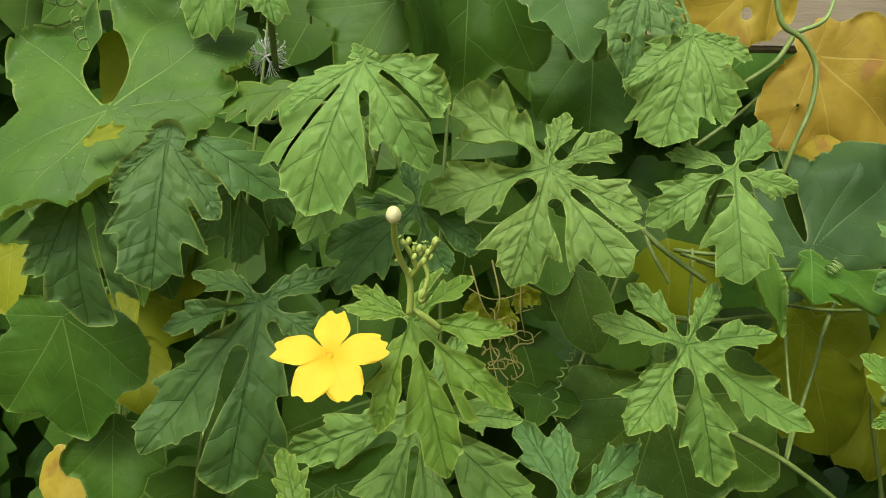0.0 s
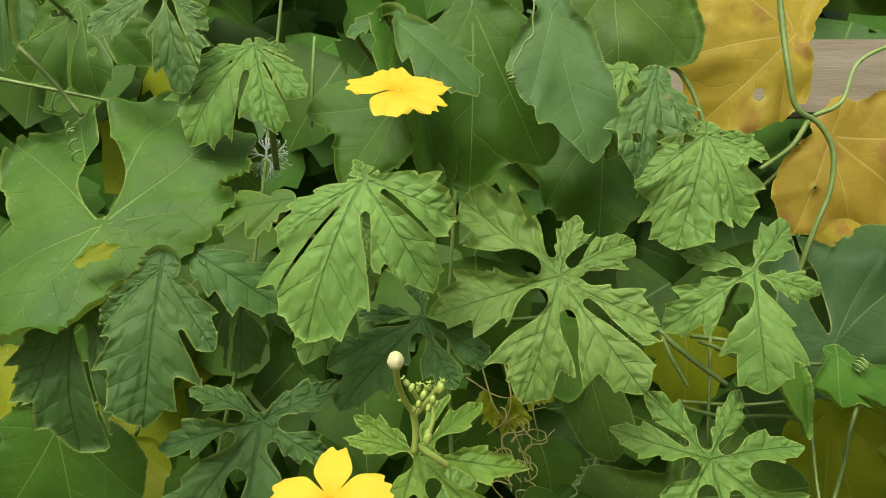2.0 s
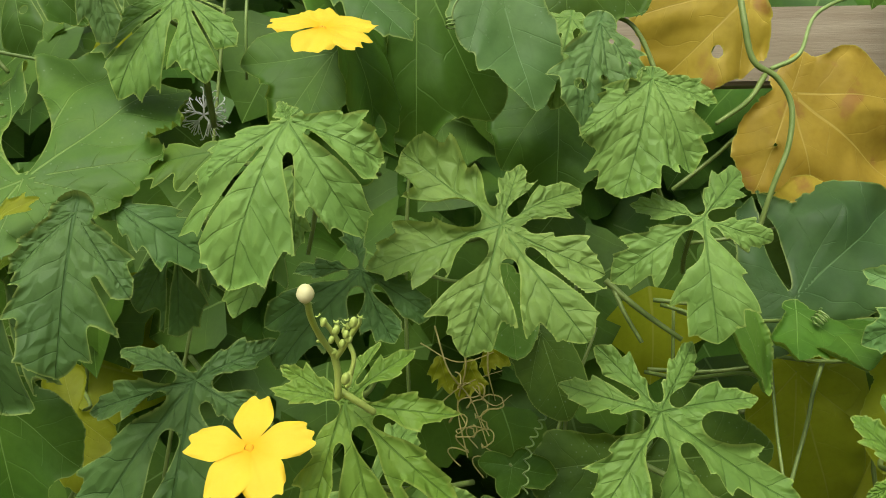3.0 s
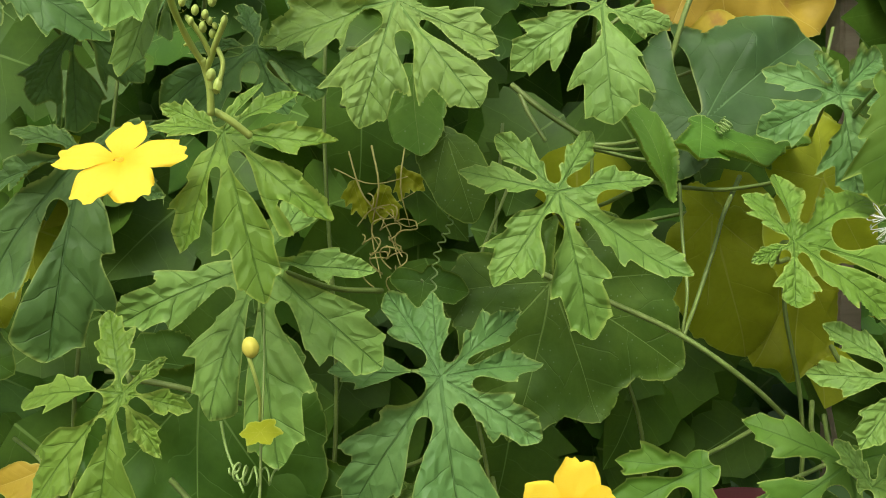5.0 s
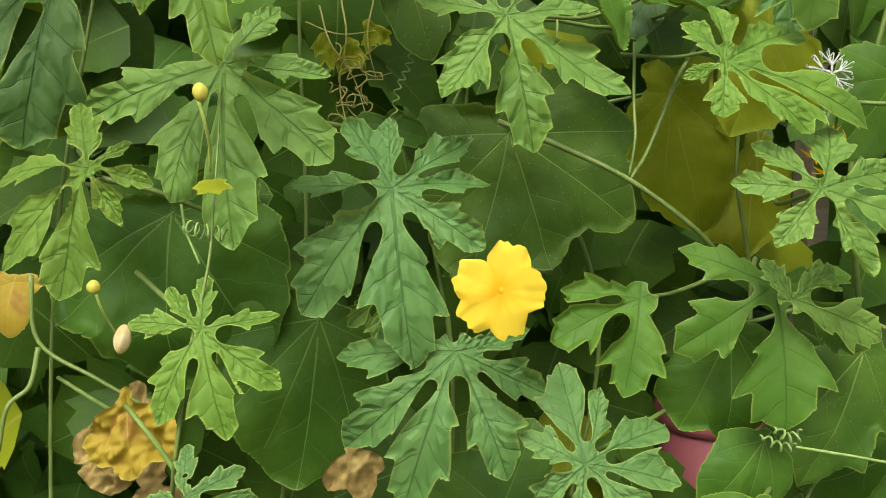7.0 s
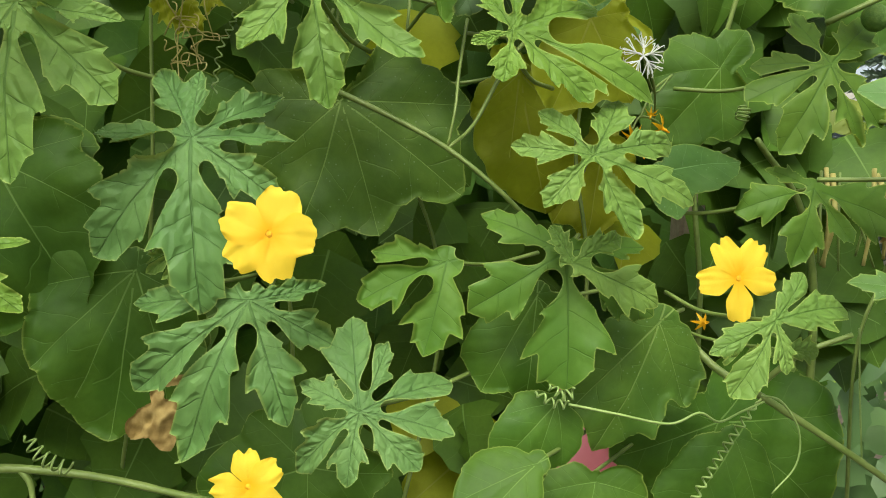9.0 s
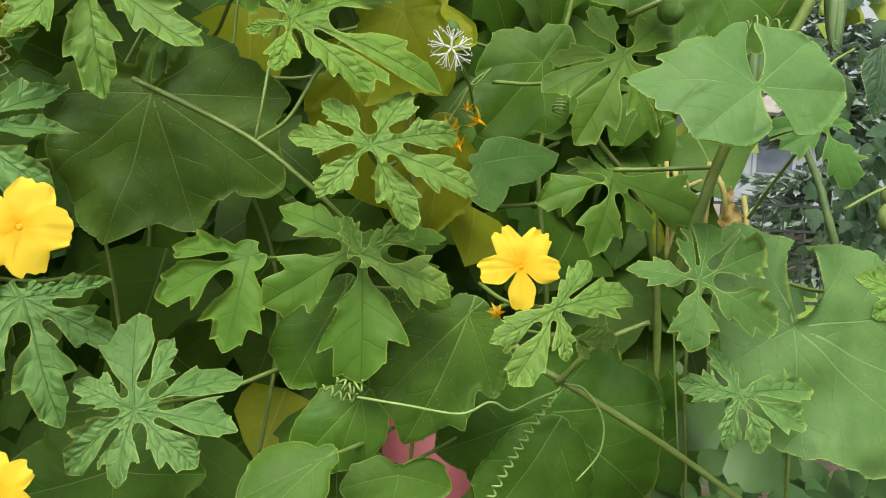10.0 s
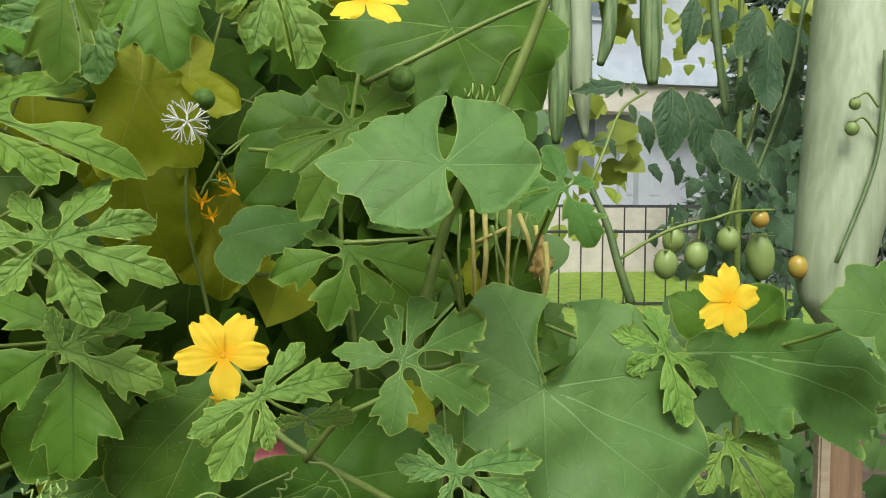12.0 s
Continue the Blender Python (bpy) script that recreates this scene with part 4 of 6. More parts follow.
lobed_leaf(vc, (0.1393, 0.4336, 1.1798), 26, 0, ((-78, 77, 0.90, 0, -0.1), (-122, 62, 1.20, -0.06, 0.02), (164, 55, 0.75, -0.07, -0.1), (128, 49, 0.75, 0.01, 0), (59, 47, 0.65, 0, 0.01), (14, 53, 0.90, -0.09, 0.05), (-39, 82, 0.75, 0.08, 0.03)), droop=0.3)
lobed_leaf(vb, (-0.0134, 0.3533, 1.2058), 28, 0, ((-75, 70, 1.00, -0, -0.11), (-107, 52, 0.85, 0.03, -0.01), (-45, 61, 0.60, 0.08, 0.1), (-8, 49, 0.60, 0.02, 0.1), (45, 39, 0.60, -0.07, -0.05), (69, 32, 0.60, -0.09, -0), (160, 35, 0.60, 0.09, -0.06), (147, 35, 0.60, -0, 0)), droop=0.3, mat=YOUNG)
lobed_leaf(va, (-0.0982, 0.4216, 1.2023), 25, 0, ((-93, 100, 1.20, -0.1, -0.01), (-123, 101, 0.95, -0.09, 0.01), (-165, 59, 0.85, -0.06, -0.14), (150, 45, 0.85, 0.09, 0), (31, 46, 0.95, -0.06, -0.07), (-31, 45, 0.85, 0.05, -0.04)), mat=DEEP)
lobed_leaf(sa, (-0.1265, 0.3605, 1.2859), 25, 0, ((-91, 66, 1.6, -0.03, 0.03), (-54, 43, 0.9, 0, 0.03), (-137, 35, 0.85, 0.06, -0.08)), cut=0, mat=DEEP)
lobed_leaf(va, (-0.1379, 0.4263, 1.2927), 25, 0, ((-32, 58, 1.4, 0.06, -0.12), (-46, 41, 1, 0.07, -0.01)), cut=0, mat=DEEP)
lobed_leaf(va, (-0.0878, 0.4284, 1.3174), 25, 0, ((-170, 47, 1.5, -0.08, -0.13), (-127, 27, 1.2, -0.03, 0.03)), cut=0, mat=SMOOTH)
lobed_leaf(va, (-0.1201, 0.4704, 1.2747), 22, 0, ((-87, 53, 1.6), (-112, 47, 1.4), (-38, 50, 1.5), (4, 29, 1.4)), mat=DEEP)
lobed_leaf(sa, (-0.1852, 0.4048, 1.2698), 22, 0, ((-93, 74, 1.7), (-108, 57, 1.4), (-58, 52, 1.5), (-41, 38, 1.4)), mat=DEEP)
lobed_leaf(vc, (0.1420, 0.4578, 1.3551), 25, 0, ((-104, 64, 1.85, -0.04, -0.03), (-141, 48, 1.55, -0.04, 0.03), (-66, 54, 1.35, -0.06, -0.08), (-19, 37, 1.35, -0.08, 0.03), (-78, 50, 1.15, -0.07, -0.04)), mat=LIGHT, cut=0)
lobed_leaf(vc, (0.1162, 0.4670, 1.3878), 25, 0, ((-58, 40, 1.65, -0.09, -0.02), (-109, 58, 1.85, 0.1, 0.04), (-86, 47, 1.65, 0.01, -0.11)), holes=4, mat=COOL, cut=0)
lobed_leaf(vc, (0.1040, 0.4910, 1.3978), 32, 0, ((-104, 57, 1.95, -0.01, -0.07), (-135, 44, 1.55, -0.02, -0.1), (-64, 36, 1.55, -0.09, -0.03), (-181, 42, 1.15, 0.08, 0.01)), holes=2, mat=LIGHT, cut=0.4)
lobed_leaf(va, (-0.1076, 0.4489, 1.4029), 32, 0, ((-128, 61, 1.95, 0.09, -0.13), (-75, 52, 1.35, 0.03, -0.05), (-49, 42, 1.35, 0.06, 0.01), (-151, 44, 1.35, -0.08, -0.12), (-0, 18, 0.85, -0.01, -0.01)), cut=0.4)
lobed_leaf(va, (-0.1525, 0.4384, 1.4294), 25, 0, ((-75, 53, 1.5, -0.01, -0.11), (-159, 46, 1.3, 0.1, 0.01), (-47, 34, 1.1, 0.07, -0.09)), mat=COOL)
lobed_leaf(sa, (-0.2388, 0.4463, 1.4446), 25, 0, ((-69, 45, 1.5), (-96, 54, 1.4), (-32, 35, 1.3)), mat=BLUE)
lobed_leaf(sa, (-0.2332, 0.5115, 1.4445), 20, 0, ((-77, 65, 1.7), (-115, 59, 1.6), (-36, 57, 1.5), (-155, 47, 1.4)), mat=BROAD, holes=3)
lobed_leaf(vb, (-0.0142, 0.4315, 1.2560), 25, 0, ((-132, 64, 1.3, -0.02, 0.04), (-152, 57, 1.1, -0.07, -0.06), (-31, 42, 1.3, -0.02, -0.05), (-71, 42, 1.4, 0.1, -0.01), (102, 31, 0.9, 0.09, -0.05), (174, 36, 0.8, 0.03, -0.09)), mat=DEEP)
broad_leaf(vb, (-0.0287, 0.4526, 1.3710), 22, 0, ((-174, 52), (-129, 54), (-107, 42), (163, 21)))
broad_leaf(vb, (-0.0462, 0.4560, 1.3355), 15, 0, ((-1, 44), (-38, 48), (13, 16)))
broad_leaf(vb, (-0.0326, 0.4428, 1.4088), 20, 62, ((-73, 101), (-16, 66), (-76, 66)), droop=0.1)
lobed_leaf(vb, (-0.0326, 0.4435, 1.4165), 40, 0, ((-49, 65, 1.4), (-50, 39, 1.2), (-154, 26, 1.2)), mat=BLUE)
broad_leaf(sb, (0.0129, 0.5108, 1.4407), 15, 0, ((-88, 113), (-68, 104), (-44, 41), (-113, 55)), mat=BROAD)
broad_leaf(sb, (0.1137, 0.6118, 1.3804), 15, 0, ((-92, 95), (-55, 80), (-130, 75), (-20, 50)), mat=BROAD)
broad_leaf(sb, (0.0579, 0.4738, 1.4255), 20, 0, ((-79, 89, 0.75), (-103, 60, 0.9), (-74, 41, 1), (108, 23, 0.8)), mat=COOLB)
broad_leaf(sb, (0.1057, 0.5330, 1.4644), 15, 0, ((-52, 74, 1.2), (-26, 50, 1.2), (-128, 60, 1.2), (-91, 83, 1.2), (-178, 43, 1.2)), mat=MID)
broad_leaf(sb, (0.2610, 0.6222, 1.4492), 12, 0, ((-171, 92, 1.1), (-133, 100, 1.1), (-107, 67, 0.7), (139, 100, 1.1), (106, 84, 1.1), (69, 57, 0.6)), mat=YELLOW, holes=2)
broad_leaf(sb, (0.2839, 0.6093, 1.3704), 12, 0, ((-110, 79, 1), (-83, 87, 1), (-42, 113, 1.1), (-3, 85, 1.1), (67, 40, 0.9), (132, 19, 0.6)), mat=YELLOW, holes=1)
broad_leaf(sb, (0.3117, 0.5879, 1.2836), 12, 0, ((164, 50), (-138, 42), (-49, 36)), mat=YELLOW)
broad_leaf(sa, (-0.2334, 0.4756, 1.1827), 3, 0, ((-80, 82), (-36, 66), (30, 27), (-179, 40), (-119, 78)), mat=BROAD)
broad_leaf(sa, (-0.2171, 0.5075, 1.1011), 18, 0, ((-126, 41), (-87, 58), (-35, 42)), mat=BROAD)
broad_leaf(sa, (-0.3049, 0.5501, 1.2129), 18, 0, ((-18, 23), (-86, 43), (-160, 34)), mat=OLIVE)
broad_leaf(sa, (-0.2821, 0.5695, 1.0625), 18, 0, ((-102, 38), (-65, 44), (-120, 14)), mat=YELLOW)
broad_leaf(sa, (-0.2276, 0.5641, 1.1505), 18, 0, ((-79, 57), (-38, 38), (117, 38)), mat=OLIVE)

# between the first flower and the second
lobed_leaf(vd, (0.0763, 0.4318, 1.0834), 28, 0, ((-85, 95, 1.05, 0.05, -0.05), (-130, 82, 1.05, 0.04, -0.08), (169, 63, 0.75, 0.03, -0.12), (115, 61, 0.85, 0.05, -0.09), (95, 52, 0.60, -0.03, 0), (39, 62, 0.75, 0.04, 0.02), (12, 58, 0.75, -0.04, -0.07), (-32, 62, 0.85, -0, 0)), mat=COOL)
lobed_leaf(va, (-0.0677, 0.3760, 1.0929), 28, 0, ((-100, 62, 1.10, 0.01, -0), (-130, 62, 1.05, -0.05, -0.02), (-58, 34, 0.90, 0.03, -0.09), (-13, 32, 0.80, -0.01, 0.03), (44, 24, 0.60, 0.06, -0.02), (108, 47, 0.90, 0.03, -0.04), (173, 56, 0.70, 0.06, -0.14)), mat=YOUNG)
lobed_leaf(va, (-0.0019, 0.3274, 1.0237), 30, 0, ((-76, 47, 1.15, 0.04, -0.08), (-118, 42, 1.15, 0.1, -0.02), (-39, 42, 0.95, 0.09, -0.01), (15, 34, 0.65, 0, 0.01), (94, 28, 0.85, 0.01, -0.08), (136, 27, 0.85, -0.07, 0.01), (167, 35, 0.75, 0.07, 0.02)), mat=YOUNG)
lobed_leaf(vd, (-0.0097, 0.4069, 1.1478), 28, 0, ((-111, 76, 1.25, 0.06, 0.03), (-86, 94, 1.25, 0.02, -0.05), (-43, 77, 1.05, 0.03, -0.02), (-3, 56, 0.65, -0.02, -0.01), (-162, 76, 0.75, 0.02, -0.01), (60, 53, 0.75, 0.05, -0.11)), mat=LIGHT)
broad_leaf(sb, (0.2588, 0.5471, 1.2258), 15, 0, ((40, 119, 1), (56, 81, 1), (106, 76, 1), (161, 36, 1), (-129, 48, 0.8)), sinus=102, mat=DEEP_BROAD)
broad_leaf(sb, (0.2467, 0.5173, 1.2213), 55, 0, ((-50, 53, 0.7), (-106, 50, 0.7), (-52, 36, 0.6)))
broad_leaf(sb, (0.2638, 0.5165, 1.2121), 70, 0, ((-27, 48), (-84, 50)))
broad_leaf(sb, (0.2191, 0.5009, 1.1824), 10, 45, ((91, 63), (96, 25)), mat=PALE)
lobed_leaf(ve, (0.3050, 0.4627, 1.2317), 22, 0, ((-86, 56, 1.5, 0.05, -0), (-154, 55, 1.2, -0.03, 0.06), (152, 43, 1.1, -0.07, -0.08), (106, 31, 0.8, -0.01, 0.02), (44, 49, 1, -0.05, -0.07), (-2, 43, 1, -0.02, -0.12)), droop=0.3, mat=COOL)
lobed_leaf(ve, (0.2540, 0.4100, 1.1523), 26, 0, ((-98, 35, 1.4, -0.02, -0.03), (-156, 26, 1, -0.02, 0.01), (115, 36, 1.2, 0.07, -0.08), (84, 42, 0.8, 0.08, -0.08), (34, 62, 1.1, -0.06, -0.12), (-37, 59, 1, -0.02, -0.06), (-11, 91, 0.7, -0.07, -0.07)), droop=0.3, mat=YOUNG)
broad_leaf(sb, (0.1533, 0.5385, 1.1210), 14, 0, ((-99, 104, 1.1), (-133, 80, 0.82), (180, 73, 0.82), (-69, 98, 1.0), (-32, 108, 0.90), (3, 95, 0.90), (48, 72, 0.90), (80, 48, 0.66)), sinus=70, mat=MID)
broad_leaf(sb, (0.2938, 0.6229, 1.1612), 10, 0, ((-133, 52), (-79, 115), (-41, 66), (131, 30), (-93, 78)), mat=OLIVE)
broad_leaf(sb, (0.3733, 0.6387, 1.1187), 10, 0, ((-117, 89), (-95, 94), (-62, 46)), mat=OLIVE)
broad_leaf(vb, (0.0650, 0.4810, 1.2496), 20, 20, ((-93, 49), (-58, 31), (-117, 27)), mat=PALE)
broad_leaf(sb, (0.0839, 0.4843, 1.2141), 15, 0, ((-107, 34), (-74, 52), (-51, 25), (-138, 24)), mat=MID)
broad_leaf(sb, (0.0693, 0.5222, 1.1243), 15, 0, ((-17, 30), (-100, 21), (168, 22), (44, 15)))
broad_leaf(sa, (-0.0690, 0.5042, 1.0660), 12, 0, ((-134, 100), (-150, 85), (-94, 115), (-54, 116), (-20, 83), (14, 61)))
broad_leaf(sa, (0.0269, 0.4982, 0.9981), 12, 0, ((-93, 115), (-110, 96), (-138, 86), (-172, 76), (-68, 90), (-28, 48)))
broad_leaf(sa, (-0.0701, 0.5179, 1.0723), 12, 0, ((-132, 85), (-104, 75), (-44, 91), (8, 62), (167, 61)))
broad_leaf(sb, (0.0321, 0.5296, 0.9852), 12, 0, ((-106, 97), (-90, 101), (-69, 66), (-149, 45)))
lobed_leaf(vd, (0.0702, 0.4479, 1.0207), 25, 0, ((-136, 27, 1.5), (-95, 31, 1.5), (-159, 17, 1.5)))
broad_leaf(sa, (-0.1560, 0.4746, 1.0244), 12, 0, ((-103, 34), (0, 16), (-158, 26)), mat=YELLOW)
broad_leaf(sa, (-0.0778, 0.4291, 0.9522), 30, 0, ((-129, 30), (-37, 29), (-86, 41)), mat=DRY, fold=0.9)
broad_leaf(sa, (-0.0608, 0.3945, 0.9708), 12, 0, ((-117, 34, 0.9), (-83, 38, 0.9), (-51, 38, 0.9), (89, 11, 0.9)), mat=YELLOW, fold=0.8, stalk=False, cells=60)
broad_leaf(sa, (-0.0823, 0.4778, 0.9500), 10, 0, ((-122, 22), (-61, 26), (104, 12)), mat=DRY, fold=0.9, stalk=False, cells=46)
broad_leaf(sa, (-0.0743, 0.4730, 0.8948), 15, 0, ((-108, 26), (-83, 35), (-60, 35), (103, 29)), mat=DRY, fold=0.9, stalk=False, cells=46)
broad_leaf(sa, (-0.0877, 0.4750, 0.9176), 5, 0, ((-127, 12), (-46, 12), (84, 8)), mat=DRY, fold=0.9, stalk=False, cells=46)
broad_leaf(sa, (0.0510, 0.4745, 0.9145), 20, 0, ((-123, 26), (-68, 29), (-27, 21), (105, 11)), mat=DRY, fold=0.9, stalk=False, cells=46)
broad_leaf(sa, (0.0593, 0.4758, 0.9294), 10, 0, ((21, 11), (164, 11)), mat=DRY, fold=0.9, stalk=False, cells=46)

# round the second and third flower
lobed_leaf(vd, (0.1130, 0.4225, 0.9928), 28, 0, ((-111, 92, 0.95, 0.02, -0.09), (-138, 79, 1.00, -0.08, -0.07), (178, 69, 0.90, 0.01, -0.12), (-66, 73, 1.05, -0.03, 0.01), (-23, 58, 1.00, 0.02, -0.07), (15, 46, 0.70, 0.09, -0.13)), mat=COOL)
lobed_leaf(ve, (0.1805, 0.3916, 0.9392), 28, 0, ((-102, 39, 1.2, 0.09, 0.01), (-142, 45, 1.2, 0.09, -0.06), (153, 38, 1.1, 0.02, 0.01), (100, 59, 1.3, -0.03, -0.02), (68, 46, 0.7, 0.08, -0.07), (30, 57, 1.3, -0.1, -0.11), (-5, 54, 1.1, -0.08, -0.03), (-41, 45, 1.2, 0.01, -0.04)), mat=COOL)
lobed_leaf(ve, (0.2985, 0.4372, 1.0291), 26, 0, ((-88, 80, 1.55, -0.01, -0.03), (-146, 67, 1.25, -0.05, -0.11), (155, 56, 1.1, -0.04, -0.03), (-37, 66, 1.2, 0.09, 0.02), (12, 55, 1, -0.02, -0.07)), mat=SMOOTH)
lobed_leaf(ve, (0.2293, 0.4699, 1.0159), 24, 0, ((-99, 61, 1.6, -0.05, 0.03), (-161, 61, 1.4, 0.1, 0.02), (171, 49, 1, -0, -0.03)), mat=SMOOTH)
lobed_leaf(ve, (0.2993, 0.3906, 1.0853), 30, 0, ((-64, 50, 1.15, 0.02, -0.07), (-131, 41, 1.15, -0.01, -0.08), (173, 45, 0.90, -0.04, 0.04), (125, 43, 0.90, 0.06, -0.05), (62, 55, 0.90, 0.07, -0.09), (25, 52, 0.90, -0.1, -0.05), (-14, 64, 0.80, 0.01, -0.12)))
lobed_leaf(va, (-0.0020, 0.2995, 0.9595), 30, 0, ((-67, 39, 1.3, 0.1, -0.09), (-102, 36, 1.3, -0.04, 0.03), (176, 17, 1, 0.02, 0), (99, 24, 1, -0.01, -0.1), (0, 29, 1.2, 0.03, -0.09), (32, 26, 0.8, 0.02, -0.11)), holes=5, mat=COOL)
broad_leaf(sc, (0.2907, 0.4748, 0.9963), 16, 0, ((-120, 72), (-95, 71), (-60, 61), (-37, 33)))
broad_leaf(sc, (0.3714, 0.4670, 0.9836), 16, 0, ((-111, 94, 0.8), (-68, 59, 0.9), (-137, 84, 0.8), (-44, 26, 0.8)), mat=MID)
broad_leaf(sc, (0.3028, 0.4496, 0.9322), 24, 0, ((-134, 59), (-113, 45), (-79, 38), (-172, 32)))
broad_leaf(sc, (0.2819, 0.3988, 0.9112), 40, 0, ((-153, 52), (-163, 23), (-139, 52)))
broad_leaf(sc, (0.3270, 0.4358, 0.8872), 16, 0, ((-172, 37), (-10, 34), (-101, 31)))
broad_leaf(sb, (0.1459, 0.4870, 0.8724), 12, 0, ((-159, 76), (138, 53), (-9, 59), (-87, 48), (63, 63)))
broad_leaf(sc, (0.4392, 0.5155, 0.9046), 12, 0, ((-159, 83), (-113, 89), (-74, 94), (-33, 107), (2, 93), (46, 82), (165, 47)))
broad_leaf(sc, (0.4404, 0.4890, 0.9001), 18, 0, ((-125, 79), (-72, 56), (-71, 24)))
broad_leaf(sb, (0.3233, 0.5141, 1.1854), 10, 0, ((-108, 71), (-62, 62), (20, 26), (162, 38), (87, 46)), mat=OLIVE)
broad_leaf(sc, (0.4338, 0.5513, 1.1647), 10, 0, ((-126, 75), (-173, 51), (143, 42), (61, 38), (-87, 55)))
broad_leaf(sc, (0.3478, 0.5675, 1.1993), 10, 0, ((-147, 34), (-35, 44), (83, 38)), mat=OLIVE)
lobed_leaf(ve, (0.4592, 0.4461, 1.1533), 22, 0, ((-156, 57, 1.4, 0.01, -0.01), (178, 46, 1, -0.01, -0.12), (-118, 65, 1.3, -0.03, -0), (-72, 54, 1.3, 0.05, -0.09), (-47, 51, 1.2, 0.02, -0.04), (115, 46, 1.3, -0.09, -0.08), (49, 61, 1, -0.05, -0.09)), mat=SMOOTH)
lobed_leaf(ve, (0.4575, 0.4489, 1.0758), 22, 0, ((-167, 52, 1.3, 0.06, -0.06), (-106, 51, 1.4, -0.01, 0.02), (-54, 41, 1.4, 0.02, 0.02), (-15, 69, 1.3, 0.04, -0.04), (150, 32, 0.9, 0.03, -0.14)), mat=SMOOTH)
tomato_leaf(tomato_a, (0.3812, 0.5051, 1.0836), 20, 0, ((-69, 35, 1.6), (19, 64, 1), (153, 8, 1)), mat=BLUE)
lobed_leaf(ve, (0.4047, 0.3820, 1.0010), 26, 0, ((-118, 47, 1.45, -0.06, -0.05), (-151, 42, 1.1, -0.04, 0.02), (-82, 29, 1.1, 0.07, -0.07), (21, 53, 1.25, -0.09, -0.07), (49, 40, 1, 0.07, 0.01)))
lobed_leaf(ve, (0.4291, 0.4175, 0.9779), 22, 0, ((-62, 14, 1.5), (-171, 20, 1.3), (4, 32, 1.3)))
lobed_leaf(ve, (0.2977, 0.4120, 1.0250), 24, 0, ((33, 39, 1.2), (117, 28, 1.2), (-17, 56, 1.3)))

# open end of the row
broad_leaf(sc, (0.5014, 0.3595, 1.1260), 28, 0, ((87, 51, 1.2), (135, 48, 0.9), (175, 67, 0.6), (-143, 50, 1.3), (-103, 31, 1), (-38, 40, 1.3), (2, 56, 1.2), (44, 59, 1.3)), fold=0.3, cut=1.3, sinus=(80, -72), mat=COOLB)
lobed_leaf(vf, (0.4805, 0.3688, 1.0210), 28, 0, ((-102, 40, 1.5, 0, -0.06), (166, 38, 1.3, 0, -0.06), (100, 29, 1, 0, -0.06), (67, 45, 1.4, 0, -0.06), (27, 59, 1.2, 0, -0.06), (-26, 54, 1.2, 0, -0.06)), mat=BLUE)
broad_leaf(sd, (0.5833, 0.4376, 0.9847), 25, 0, ((103, 80, 1.3), (73, 40, 1), (61, 69, 0.8), (38, 76, 1.1), (9, 111, 1.4), (-20, 124, 1.4), (-45, 120, 1.4), (-96, 83, 1.4), (-156, 62, 1.4), (150, 59, 1.3)), cut=2.2, sinus=70, mat=COOLB)
lobed_leaf(vf, (0.5109, 0.3717, 0.9562), 28, 0, ((165, 34, 1.2, -0, -0.01), (-111, 31, 1.3, 0.01, -0.06), (-67, 33, 1.2, -0, -0.09), (-17, 47, 1.25, -0.03, 0), (11, 55, 0.9, -0.07, 0.02), (108, 32, 1, 0.02, -0.11)), mat=COOL)
lobed_leaf(vf, (0.6729, 0.4457, 1.0065), 28, 0, ((-160, 33, 1.3), (157, 39, 1.3), (-79, 52, 1.3), (92, 35, 1.3), (-39, 44, 1.2)))
lobed_leaf(vf, (0.7165, 0.4401, 0.9430), 28, 0, ((179, 28, 1.3), (-125, 42, 1.3), (-39, 66, 1.3), (-8, 53, 1.2), (66, 19, 1.1), (-73, 46, 1.2)), holes=4)
broad_leaf(sd, (0.7183, 0.4582, 1.0007), 25, 0, ((-54, 71, 0.55), (-73, 48, 0.5), (-13, 149, 0.42), (-4, 173, 0.4), (0, 100, 0.35)), mat=BLUE)
broad_leaf(sd, (0.8011, 0.3893, 1.0347), 25, 0, ((166, 46), (116, 41), (55, 44), (-103, 36)), mat=BLUE)
broad_leaf(sd, (0.7593, 0.5103, 1.0009), 15, 0, ((139, 58), (27, 70), (89, 50), (-1, 25)))
lobed_leaf(vf, (0.5981, 0.4425, 1.1176), 22, 0, ((-157, 34, 1.8), (13, 24, 1.8), (107, 33, 1.8), (-65, 43, 1.5), (175, 36, 1.6)), mat=BLUE)
broad_leaf(sc, (0.5317, 0.4894, 1.2271), 12, 0, ((-163, 80), (110, 59), (6, 92), (-36, 84), (-66, 69), (-138, 83), (171, 92)))
lobed_leaf(ve, (0.4116, 0.4273, 1.2386), 25, 0, ((-102, 55, 1.3), (-64, 59, 1.3), (-139, 41, 1.1), (-12, 43, 1.2), (-90, 37, 0.8)))
lobed_leaf(ve, (0.3468, 0.4076, 1.2367), 22, 0, ((-79, 62, 1.7), (-114, 42, 1.5), (-59, 46, 1.5), (-98, 45, 1.2)), mat=SMOOTH)
lobed_leaf(ve, (0.3040, 0.4136, 1.2299), 22, 0, ((-94, 56, 1.6), (-107, 43, 1.2), (-65, 35, 1.3)), mat=SMOOTH)

